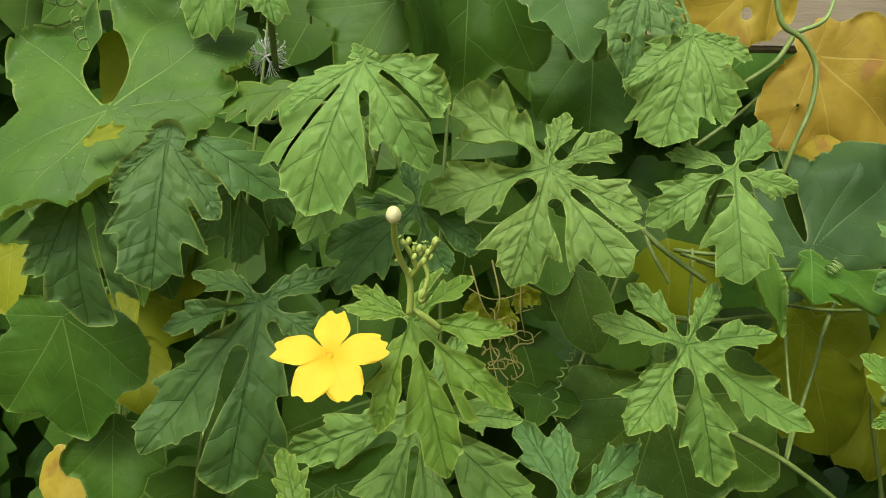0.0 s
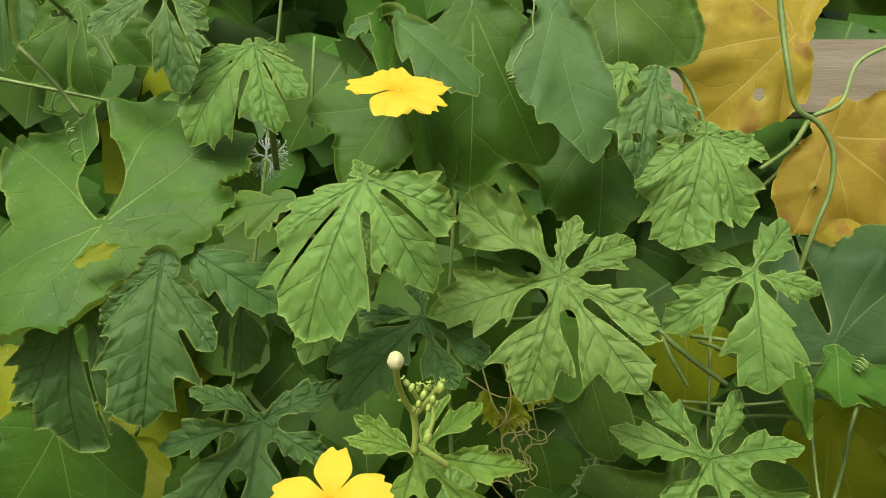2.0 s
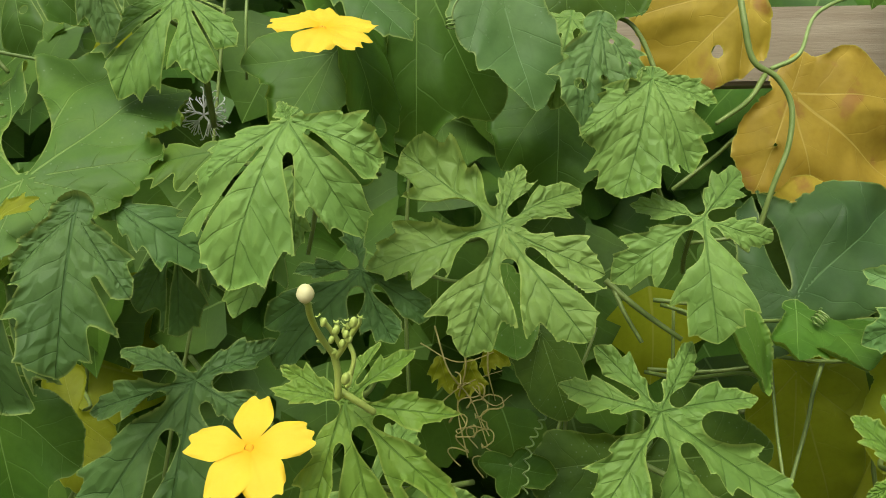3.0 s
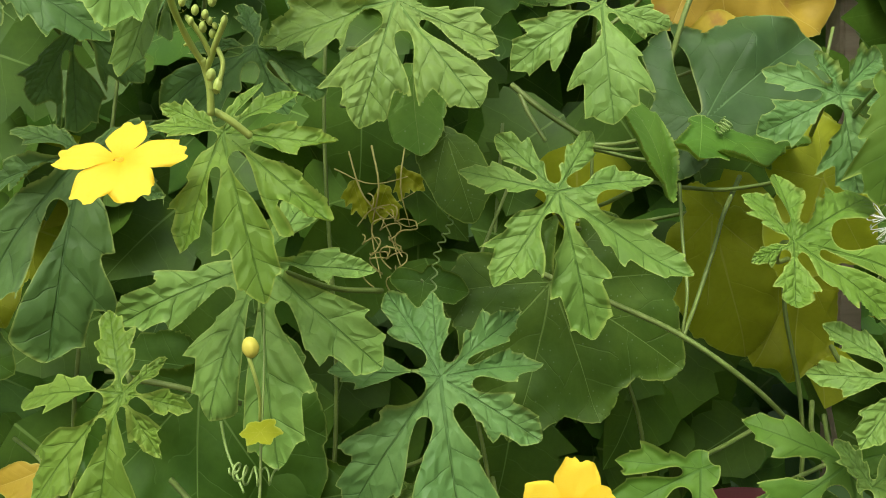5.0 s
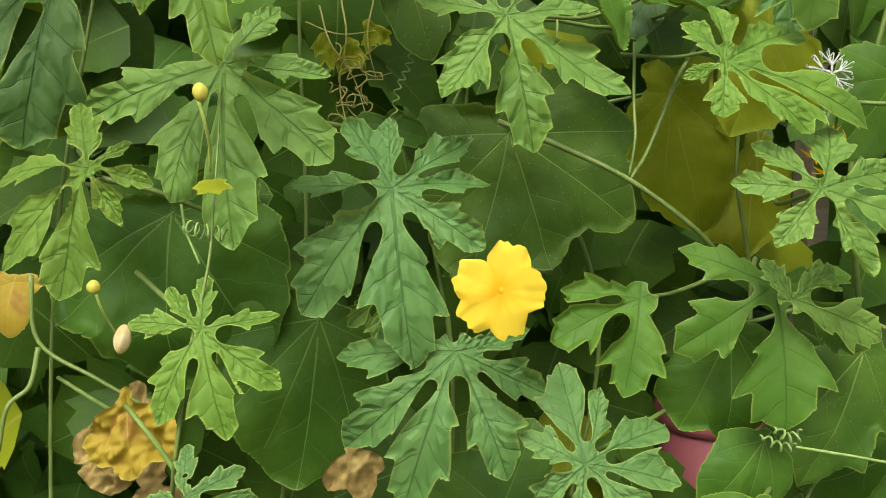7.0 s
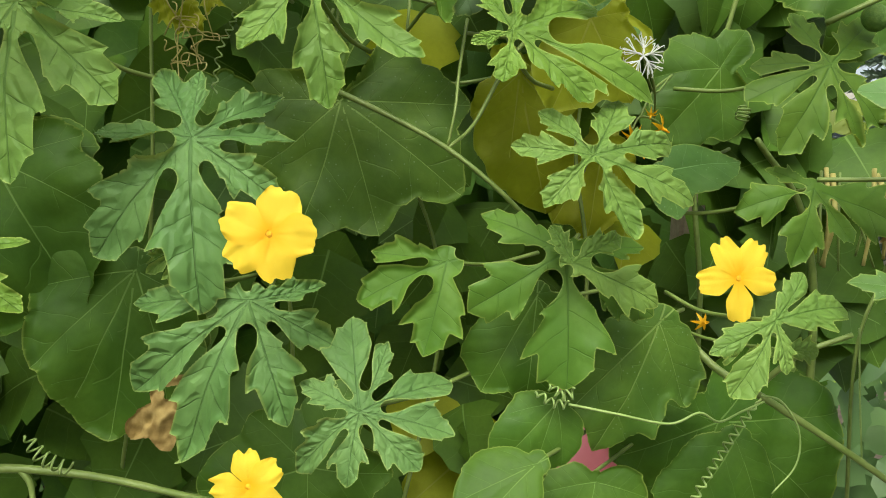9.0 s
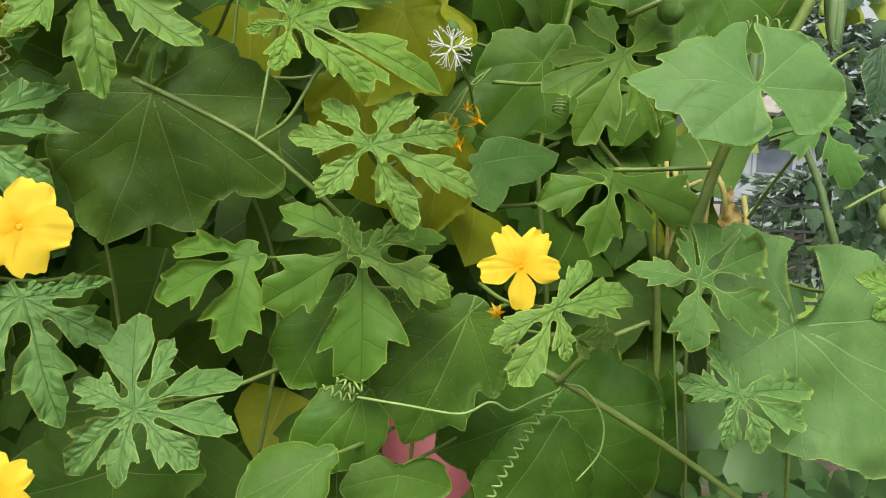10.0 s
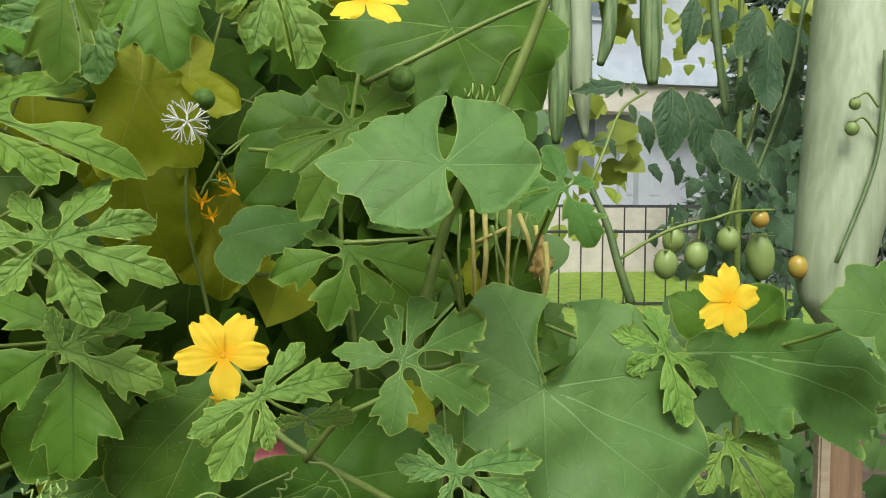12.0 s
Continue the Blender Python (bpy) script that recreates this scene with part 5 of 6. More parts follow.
# flowers
flower(va, (-0.0474, 0.3307, 1.1940), 44, -4, 0, 0.0240, angles=(94, 16, -58, -113, 175), squash=(1.0, 1.02, 0.97, 0.97, 1.04), full=0.97)
flower(vb, (-0.0240, 0.3837, 1.3671), 52, 8, 0, 0.0245, angles=(100, 20, -40, -105, 170), full=1.12)
flower(vd, (0.1313, 0.3675, 1.0355), 5, 10, 0, 0.0243, angles=(70, 0, -75, -140, 160), full=1.25)
flower(vd, (0.1288, 0.3509, 0.9123), 5, 0, 0, 0.0186, angles=(100, 38, -35, -110, 180), full=1.1)
flower(ve, (0.3849, 0.3902, 1.0230), 5, 8, 0, 0.0250, angles=(52, -5, -85, 188, 122), full=0.98)
flower(sd, (0.7010, 0.4163, 1.0433), 5, 4, 0, 0.0240, angles=(85, 10, -70, -145, 145), full=1.0)
flower(sc, (0.4656, 0.4260, 1.2256), 50, 0, 0, 0.0292)

# flower stalks and buds
bud(va, (-0.0189, 0.3000, 1.2567), 0.0030)
sepals(va, (-0.0189, 0.3038, 1.2535), 0.0030, (0.05, 0, -1))
tube(va, "flower_stalk", ((-0.0189, 0.3033, 1.2540), (-0.0189, 0.3121, 1.2460), (-0.0173, 0.3234, 1.2374), (-0.0143, 0.3312, 1.2303)), 0.00118, STALK, taper=1.1)
tube(va, "flower_stalk", ((-0.0138, 0.3372, 1.2117), (-0.0131, 0.3344, 1.2211), (-0.0138, 0.3322, 1.2283), (-0.0142, 0.3294, 1.2320)), 0.00145, STALK, taper=1.0)
tube(va, "flower_stalk", ((-0.0138, 0.3322, 1.2283), (-0.0104, 0.3280, 1.2327), (-0.0079, 0.3243, 1.2365), (-0.0028, 0.3190, 1.2441)), 0.00118, STALK, taper=0.9)
tube(va, "flower_stalk", ((-0.0104, 0.3280, 1.2327), (-0.0126, 0.3235, 1.2389), (-0.0158, 0.3190, 1.2448)), 0.00102, STALK, taper=0.9)
tube(va, "flower_stalk", ((-0.0075, 0.3252, 1.2355), (-0.0057, 0.3257, 1.2297), (-0.0073, 0.3261, 1.2229)), 0.00090, STALK, taper=1.0)
tube(va, "flower_stalk", ((-0.0135, 0.3414, 1.2138), (-0.0069, 0.3411, 1.2097), (-0.0004, 0.3456, 1.2039)), 0.00150, STALK, taper=1.0)
tube(va, "flower_stalk", ((-0.0178, 0.3240, 1.2368), (-0.0195, 0.3246, 1.2363)), 0.0006, STALK)
bud(va, (-0.0160, 0.3190, 1.2446), 0.00113, up=(-0.6, -0.2, 1), mat=STALK, stretch=1.5, label="tiny green bud")
sepals(va, (-0.0173, 0.3172, 1.2468), 0.0020, (-0.6, -0.2, 1))
bud(va, (-0.0114, 0.3218, 1.2419), 0.00113, up=(0.1, -0.2, 1), mat=STALK, stretch=1.5, label="tiny green bud")
sepals(va, (-0.0112, 0.3200, 1.2441), 0.0020, (0.1, -0.2, 1))
bud(va, (-0.0087, 0.3237, 1.2403), 0.00127, up=(0.2, -0.2, 1), mat=STALK, stretch=1.4, label="tiny green bud")
sepals(va, (-0.0082, 0.3219, 1.2426), 0.0022, (0.2, -0.2, 1))
bud(va, (-0.0058, 0.3226, 1.2400), 0.00113, up=(0.5, -0.2, 1), mat=STALK, stretch=1.3, label="tiny green bud")
sepals(va, (-0.0047, 0.3208, 1.2423), 0.0020, (0.5, -0.2, 1))
bud(va, (-0.0030, 0.3189, 1.2439), 0.00120, up=(0.4, -0.2, 1), mat=STALK, stretch=1.7, label="tiny green bud")
sepals(va, (-0.0021, 0.3171, 1.2461), 0.0021, (0.4, -0.2, 1))
bud(va, (-0.0080, 0.3260, 1.2215), 0.00158, up=(-0.2, -0.2, -1), mat=STALK, stretch=2.2, label="tiny green bud")
sepals(va, (-0.0084, 0.3239, 1.2196), 0.0027, (-0.2, -0.2, -1))
bud(va, (-0.0070, 0.3208, 1.2425), 0.00097, up=(-0.1, -0.2, 1), mat=STALK, stretch=1.4, label="tiny green bud")
sepals(va, (-0.0072, 0.3190, 1.2448), 0.0017, (-0.1, -0.2, 1))
bud(vd, (0.0028, 0.3167, 1.1236), 0.0031, up=(-0.2, 0, 1), stretch=1.3, mat=GREEN_BUD)
tube(vd, "flower_stalk", ((0.0021, 0.3164, 1.1201), (0.0038, 0.3189, 1.1114), (0.0040, 0.3246, 1.1023), (0.0026, 0.3302, 1.0919)), 0.00079, STALK)
broad_leaf(vd, (0.0016, 0.3362, 1.0856), 60, 0, ((0, 9), (70, 9), (140, 9), (-60, 8), (-130, 8), (180, 9)), mat=OLIVE, cells=30, stalk=False)
bud(va, (-0.0356, 0.3002, 1.0460), 0.0025, up=(-0.2, 0, 1), mat=GREEN_BUD)
tube(va, "flower_stalk", ((-0.0347, 0.2999, 1.0432), (-0.0333, 0.3026, 1.0359), (-0.0332, 0.3146, 1.0248)), 0.00061, STALK)
bud(va, (-0.0305, 0.3144, 1.0224), 0.0033, up=(0.2, 0, 1), stretch=1.9, mat=CREAM, label="faded cream and orange withering flower")
bud(va, (-0.0088, 0.3018, 1.2437), 0.00127, up=(0.3, -0.3, 1), mat=STALK, stretch=1.5, label="tiny green bud")
bud(va, (-0.0026, 0.3007, 1.2465), 0.00143, up=(0.3, -0.3, 1), mat=STALK, stretch=1.5, label="tiny green bud")
bud(va, (-0.0130, 0.3014, 1.2465), 0.00120, up=(0.3, -0.3, 1), mat=STALK, stretch=1.5, label="tiny green bud")
bud(va, (-0.0054, 0.3016, 1.2422), 0.00113, up=(0.3, -0.3, 1), mat=STALK, stretch=1.5, label="tiny green bud")
bud(va, (-0.0107, 0.3028, 1.2402), 0.00105, up=(0.3, -0.3, 1), mat=STALK, stretch=1.5, label="tiny green bud")
bud(va, (-0.0070, 0.3039, 1.2386), 0.00120, up=(0.3, -0.3, 1), mat=STALK, stretch=1.5, label="tiny green bud")
bud(va, (-0.0043, 0.3028, 1.2403), 0.00097, up=(0.3, -0.3, 1), mat=STALK, stretch=1.5, label="tiny green bud")
bud(va, (-0.0077, 0.3157, 1.2239), 0.00165, up=(0.3, -0.3, 1), mat=STALK, stretch=1.5, label="tiny green bud")

# stems and tendrils
tube(sb, "stem", ((0.1447, 0.5224, 1.1283), (0.1824, 0.5079, 1.1122), (0.2277, 0.4994, 1.0902), (0.2677, 0.4902, 1.0604), (0.3009, 0.5005, 1.0294)), 0.00197, STEM)
tube(sb, "petiole", ((0.2404, 0.5403, 1.1846), (0.2348, 0.5172, 1.1451), (0.2322, 0.5017, 1.1166), (0.2284, 0.4995, 1.0917)), 0.00121, STEM)
tube(sb, "stem", ((0.2974, 0.5797, 1.1894), (0.2769, 0.5579, 1.1628), (0.2655, 0.5431, 1.1434), (0.2476, 0.5271, 1.1087), (0.2295, 0.4995, 1.0910)), 0.00168, STEM)
tube(sc, "stem", ((0.4026, 0.4816, 0.9651), (0.4154, 0.4675, 0.9528), (0.4430, 0.4531, 0.9377), (0.4733, 0.4483, 0.9204), (0.5133, 0.4461, 0.8965), (0.5565, 0.4403, 0.8677), (0.6108, 0.4502, 0.8331)), 0.00282, STEM)
tube(sc, "stem", ((0.4295, 0.4534, 0.9412), (0.4454, 0.4424, 0.9644), (0.4578, 0.4368, 0.9756), (0.4810, 0.4313, 0.9872)), 0.00223, STEM)
tube(sc, "stem", ((0.4977, 0.4336, 1.0142), (0.5039, 0.4239, 1.0524), (0.5111, 0.4199, 1.0821), (0.5193, 0.4127, 1.1111), (0.5310, 0.4083, 1.1363), (0.5452, 0.4043, 1.1644), (0.5584, 0.3974, 1.1982), (0.5670, 0.3931, 1.2235), (0.5761, 0.3954, 1.2504)), 0.00345, STEM, taper=0.9, sides=10)
tube(sc, "petiole", ((0.4537, 0.4396, 1.0815), (0.4813, 0.4299, 1.0831), (0.5105, 0.4202, 1.0855)), 0.00156, STEM)
tube(sc, "stem", ((0.4699, 0.4747, 1.1850), (0.5131, 0.4734, 1.2078), (0.5474, 0.4716, 1.2258), (0.5852, 0.4666, 1.2433)), 0.00196, STEM)
tube(sc, "tendril", ((0.5584, 0.3974, 1.1982), (0.5501, 0.4101, 1.1937), (0.5446, 0.4218, 1.1786)), 0.00122, STEM)
tube(sa, "stem", ((-0.0533, 0.4487, 0.8785), (-0.0230, 0.4488, 0.8803), (0.0232, 0.4547, 0.8739), (0.0752, 0.4600, 0.8610), (0.1252, 0.4717, 0.8467)), 0.00289, STEM)
tube(sa, "stem", ((-0.0230, 0.4488, 0.8803), (-0.0157, 0.4478, 0.8696), (-0.0128, 0.4457, 0.8456)), 0.00212, STEM)
tube(vd, "stem", ((-0.0843, 0.4279, 1.0885), (-0.0563, 0.4274, 1.0824), (-0.0297, 0.4393, 1.0705)), 0.00180, STEM)
tube(sb, "stem", ((0.2348, 0.5939, 1.4994), (0.2342, 0.5836, 1.4563), (0.2358, 0.5734, 1.4145), (0.2412, 0.5710, 1.3867), (0.2567, 0.5699, 1.3748), (0.2660, 0.5682, 1.3551), (0.2628, 0.5658, 1.3275), (0.2513, 0.5634, 1.3001), (0.2406, 0.5726, 1.2560)), 0.00244, STEM)
tube(sb, "petiole", ((0.2489, 0.5701, 1.3768), (0.2340, 0.5620, 1.3583), (0.2100, 0.5541, 1.3423)), 0.00193, STEM)
tube(sb, "tendril", ((0.2529, 0.5704, 1.3807), (0.2726, 0.5713, 1.3907), (0.2884, 0.5803, 1.4199), (0.3243, 0.5883, 1.4375)), 0.00161, TENDRIL)
tube(vc, "petiole", ((0.1671, 0.5285, 1.3479), (0.1620, 0.5311, 1.3773), (0.1495, 0.5334, 1.4031), (0.1295, 0.5341, 1.4105)), 0.00176, STEM)
tube(vb, "stem", ((-0.0386, 0.4952, 1.4112), (-0.0360, 0.4852, 1.3708), (-0.0352, 0.4757, 1.3367), (-0.0339, 0.4592, 1.2976)), 0.00219, STEM)
tube(va, "tendril", ((-0.0766, 0.4626, 1.4104), (-0.0775, 0.4605, 1.3863), (-0.0787, 0.4647, 1.3599)), 0.00099, TENDRIL)
tube(vb, "petiole", ((-0.0331, 0.4202, 1.2995), (-0.0366, 0.4252, 1.2816), (-0.0409, 0.4302, 1.2647)), 0.00139, STEM)
tube(va, "petiole", ((-0.1042, 0.4619, 1.4023), (-0.1042, 0.4721, 1.3689), (-0.1043, 0.4889, 1.3374)), 0.00239, STEM)
tube(sa, "petiole", ((-0.2492, 0.4691, 1.4070), (-0.2290, 0.4674, 1.3874), (-0.2105, 0.4655, 1.3662)), 0.00148, STEM)
tube(sa, "tendril", ((-0.2738, 0.4939, 1.3921), (-0.2391, 0.4933, 1.3852), (-0.1975, 0.4925, 1.3766)), 0.00117, TENDRIL)
tube(vc, "petiole", ((0.1234, 0.4934, 1.2442), (0.1405, 0.4855, 1.2281), (0.1636, 0.4774, 1.2107)), 0.00187, STEM)
tube(vc, "petiole", ((0.1268, 0.4933, 1.2425), (0.1322, 0.4854, 1.2266), (0.1407, 0.4773, 1.2094)), 0.00152, STEM)
tube(sa, "stem", ((-0.1333, 0.4492, 1.0321), (-0.1288, 0.4458, 0.9934), (-0.0953, 0.4439, 0.9720), (-0.0633, 0.4422, 0.9538)), 0.00145, STEM)
tube(sa, "stem", ((-0.1288, 0.4455, 0.9901), (-0.1305, 0.4372, 0.9696), (-0.1398, 0.4298, 0.9593), (-0.1446, 0.4276, 0.9343)), 0.00166, STEM)
tube(vd, "tendril", ((-0.0274, 0.3876, 1.0759), (-0.0248, 0.3864, 1.0620), (-0.0144, 0.3720, 1.0474)), 0.00072, TENDRIL)
tube(vd, "stem", ((-0.0173, 0.3307, 0.9473), (-0.0108, 0.3202, 0.9770), (-0.0078, 0.3299, 1.0129), (-0.0015, 0.3396, 1.0503), (-0.0011, 0.3485, 1.0767), (-0.0007, 0.3576, 1.1067), (-0.0030, 0.3728, 1.1304)), 0.00106, STEM, taper=0.3)
tube(sd, "stem", ((0.7816, 0.4782, 0.9324), (0.8325, 0.4790, 0.9428), (0.8926, 0.4795, 0.9487)), 0.00324, STEM)
coil(sb, ((0.0884, 0.4907, 1.2127), (0.0868, 0.4916, 1.1856), (0.0857, 0.4929, 1.1633), (0.0774, 0.4946, 1.1442), (0.0744, 0.4954, 1.1161)), 0.0018, 14, 0.00054)
coil(ve, ((0.2783, 0.4023, 0.9514), (0.2879, 0.4018, 0.9458), (0.2981, 0.4017, 0.9444)), 0.0023, 4, 0.00065)
tube(ve, "tendril", ((0.2981, 0.4018, 0.9450), (0.3263, 0.4013, 0.9405), (0.3574, 0.4009, 0.9360), (0.3747, 0.4015, 0.9429), (0.3880, 0.4042, 0.9372), (0.4023, 0.4079, 0.9424), (0.4196, 0.4148, 0.9473)), 0.00084, TENDRIL)
coil(sc, ((0.4242, 0.4277, 0.9458), (0.4081, 0.4258, 0.9231), (0.3946, 0.4238, 0.9007), (0.3804, 0.4216, 0.8750)), 0.0022, 13, 0.00072)
tube(sc, "tendril", ((0.4312, 0.4406, 0.9444), (0.4443, 0.4403, 0.9410), (0.4566, 0.4387, 0.9231), (0.4558, 0.4369, 0.9016), (0.4407, 0.4353, 0.8830)), 0.00075, TENDRIL)
tube(sc, "tendril", ((0.5268, 0.4959, 0.9815), (0.5296, 0.4917, 0.9329), (0.5334, 0.4874, 0.8844)), 0.00086, TENDRIL)
coil(vd, ((-0.0146, 0.3477, 1.0670), (-0.0057, 0.3442, 1.0651), (0.0052, 0.3473, 1.0629)), 0.0035, 5, 0.00050)
coil(sa, ((-0.2055, 0.4388, 1.3597), (-0.1989, 0.4313, 1.3484), (-0.1940, 0.4269, 1.3362)), 0.0027, 4, 0.00050)
coil(sa, ((-0.2350, 0.4658, 1.3695), (-0.2270, 0.4662, 1.3743), (-0.2187, 0.4656, 1.3679)), 0.0051, 2, 0.00055)
coil(sb, ((0.0461, 0.4576, 1.4293), (0.0451, 0.4559, 1.4104), (0.0382, 0.4551, 1.4009), (0.0336, 0.4537, 1.3852)), 0.0006, 3, 0.00065)
coil(sb, ((0.0336, 0.4541, 1.3899), (0.0336, 0.4536, 1.3836)), 0.0022, 3, 0.00048)
coil(sc, ((0.5251, 0.4215, 1.1746), (0.5348, 0.4180, 1.1727), (0.5480, 0.4146, 1.1709)), 0.0045, 4, 0.00070)
coil(ve, ((0.2861, 0.4027, 0.9556), (0.2932, 0.4022, 0.9498), (0.3018, 0.4023, 0.9516)), 0.0028, 4, 0.00071)
coil(sa, ((-0.0103, 0.4252, 0.9088), (0.0016, 0.4240, 0.8963), (0.0163, 0.4235, 0.8903)), 0.0039, 6, 0.00072)
coil(sc, ((0.4417, 0.5225, 1.1345), (0.4402, 0.5216, 1.1245)), 0.0045, 4, 0.00068)
coil(sb, ((0.2515, 0.5037, 1.2148), (0.2588, 0.5043, 1.2216)), 0.0037, 4, 0.00056)

# white and star-shaped flowers
white_flower(sc, (0.3551, 0.4922, 1.1589), 0.0143, 10, 0, 3)
white_flower(sa, (-0.1115, 0.4928, 1.3451), 0.0133, 10, 0, 5)
tube(sc, "flower_stalk", ((0.3569, 0.4953, 1.1578), (0.3703, 0.5102, 1.1416), (0.3808, 0.5344, 1.1199)), 0.00106, STEM)
star_flower(tomato_a, (0.3611, 0.5202, 1.1066), 0.0089, -60, 0, 0)
star_flower(tomato_a, (0.3675, 0.5193, 1.0960), 0.0077, -50, 30, 0)
star_flower(tomato_a, (0.3817, 0.5209, 1.1146), 0.0095, -30, 60, 0)
star_flower(tomato_a, (0.3733, 0.5216, 1.1232), 0.0053, -60, 0, 20)
tube(tomato_a, "flower_stalk", ((0.3600, 0.5206, 1.1117), (0.3657, 0.5215, 1.1216), (0.3771, 0.5213, 1.1197), (0.3810, 0.5210, 1.1158)), 0.00082, STEM)
tube(tomato_a, "flower_stalk", ((0.3657, 0.5215, 1.1216), (0.3767, 0.5298, 1.1419), (0.3920, 0.5374, 1.1549)), 0.00105, STEM)
tube(sc, "flower_stalk", ((0.3920, 0.5374, 1.1549), (0.3753, 0.5230, 1.1395), (0.3605, 0.5049, 1.1551)), 0.00083, STEM)
star_flower(ve, (0.3798, 0.4188, 0.9926), 0.0061, 0, 0, 0)

# tomato fruit and leaves at the open end
fruit(tomato_b, (0.7071, 0.5156, 1.0600), 0.0092, 1.30, FRUIT, -1)
fruit(tomato_b, (0.7312, 0.5129, 1.0670), 0.0090, 1.27, FRUIT, -4)
fruit(tomato_b, (0.7605, 0.5172, 1.0790), 0.0088, 1.19, FRUIT, 3)
fruit(tomato_b, (0.7243, 0.5367, 1.0779), 0.0088, 1.24, FRUIT, 7)
fruit(tomato_b, (0.7933, 0.5250, 1.0950), 0.0070, 1.06, RIPENING, -6, label="ripening yellow-orange tomato")
fruit(tomato_b, (0.8050, 0.5418, 1.0632), 0.0116, 1.73, FRUIT, -8)
fruit(tomato_b, (0.8399, 0.5410, 1.0548), 0.0083, 1.22, RIPENING, 7, label="ripening yellow-orange tomato")
fruit(tomato_b, (0.8675, 0.5135, 1.1878), 0.0046, 1.10, FRUIT, 0)
fruit(tomato_b, (0.8642, 0.5117, 1.1677), 0.0055, 1.08, FRUIT, -1)
tube(tomato_b, "truss", ((0.6727, 0.5225, 1.0642), (0.6944, 0.5173, 1.0788), (0.7148, 0.5116, 1.0890), (0.7435, 0.5121, 1.0951), (0.7654, 0.5126, 1.1009), (0.8061, 0.5257, 1.1023)), 0.00140, STEM)
tube(tomato_b, "truss", ((0.7105, 0.5153, 1.0723), (0.7108, 0.5144, 1.0844), (0.7103, 0.5122, 1.0964)), 0.00114, STEM)
tube(tomato_b, "truss", ((0.7345, 0.5159, 1.0787), (0.7346, 0.5146, 1.0865), (0.7339, 0.5120, 1.0943)), 0.00116, STEM)
tube(tomato_b, "truss", ((0.7600, 0.5168, 1.0897), (0.7599, 0.5153, 1.0946), (0.7581, 0.5124, 1.0996)), 0.00118, STEM)
tube(tomato_a, "stem", ((0.7019, 0.5645, 1.0222), (0.6910, 0.5674, 1.0554), (0.6844, 0.5768, 1.0883), (0.6700, 0.5867, 1.1267)), 0.00391, TOMATO_STEM)
tube(tomato_a, "leaf_stalk", ((0.6725, 0.5865, 1.1243), (0.6886, 0.5956, 1.1540), (0.7108, 0.6118, 1.1905), (0.7386, 0.6199, 1.2090)), 0.00154, STEM)
tube(tomato_b, "stem", ((0.8295, 0.6695, 1.3299), (0.8326, 0.6637, 1.2631), (0.8496, 0.6710, 1.1986), (0.8629, 0.6777, 1.1258)), 0.00458, TOMATO_STEM)
tube(tomato_b, "stem", ((0.8976, 0.5173, 1.2320), (0.8926, 0.5129, 1.1812), (0.8822, 0.5089, 1.1353), (0.8464, 0.5024, 1.0608)), 0.00236, TOMATO_STEM)
tube(tomato_b, "truss", ((0.8891, 0.5133, 1.1857), (0.8791, 0.5142, 1.1969), (0.8702, 0.5140, 1.1934)), 0.00105, STEM)
tube(tomato_b, "truss", ((0.8868, 0.5113, 1.1627), (0.8758, 0.5124, 1.1762), (0.8665, 0.5123, 1.1741)), 0.00105, STEM)
tube(tomato_b, "leaf_stalk", ((0.8258, 0.6338, 1.0706), (0.8603, 0.6549, 1.1639), (0.8822, 0.6721, 1.2108)), 0.00239, STEM)
tomato_leaf(tomato_b, (0.7449, 0.6444, 1.1901), 15, 0, ((-80, 38, 0.70),), stalk=False)
tomato_leaf(tomato_b, (0.7190, 0.6422, 1.1646), 15, 0, ((180, 24, 0.62),), stalk=False)
tomato_leaf(tomato_b, (0.7123, 0.6423, 1.1655), 15, 0, ((-60, 18, 0.70),), stalk=False)
tomato_leaf(tomato_b, (0.7314, 0.6469, 1.2189), 15, 0, ((185, 55, 0.39),), stalk=False)
tomato_leaf(tomato_b, (0.7338, 0.6453, 1.2004), 15, 0, ((-70, 19, 0.70),), stalk=False)
tomato_leaf(tomato_b, (0.7255, 0.6459, 1.2071), 15, 0, ((100, 11, 0.78),), stalk=False)
tomato_leaf(tomato_b, (0.7358, 0.6464, 1.2138), 15, 0, ((70, 10, 0.78),), stalk=False)
tomato_leaf(tomato_b, (0.7371, 0.6469, 1.2191), 15, 0, ((-60, 12, 0.78),), stalk=False)
tomato_leaf(tomato_b, (0.7797, 0.6104, 1.2928), 15, 0, ((-104, 55, 0.70),), stalk=False)
tomato_leaf(tomato_b, (0.8360, 0.5990, 1.2829), 15, 0, ((-119, 56, 0.78),), stalk=False)
tomato_leaf(tomato_b, (0.8769, 0.6319, 1.2825), 15, 0, ((-65, 59, 0.78),), stalk=False)
tomato_leaf(tomato_b, (0.8563, 0.6144, 1.2635), 15, 0, ((-101, 77, 0.86),), stalk=False)
tomato_leaf(tomato_b, (0.7583, 0.6099, 1.2092), 15, 0, ((-97, 67, 0.94),), stalk=False)
tomato_leaf(tomato_b, (0.7892, 0.6347, 1.2111), 15, 0, ((-76, 79, 0.86),), stalk=False)
tomato_leaf(tomato_b, (0.7969, 0.6005, 1.1728), 15, 0, ((-57, 64, 0.78),), stalk=False)
tomato_leaf(tomato_b, (0.8464, 0.6540, 1.2074), 15, 0, ((-127, 57, 0.70),), stalk=False)
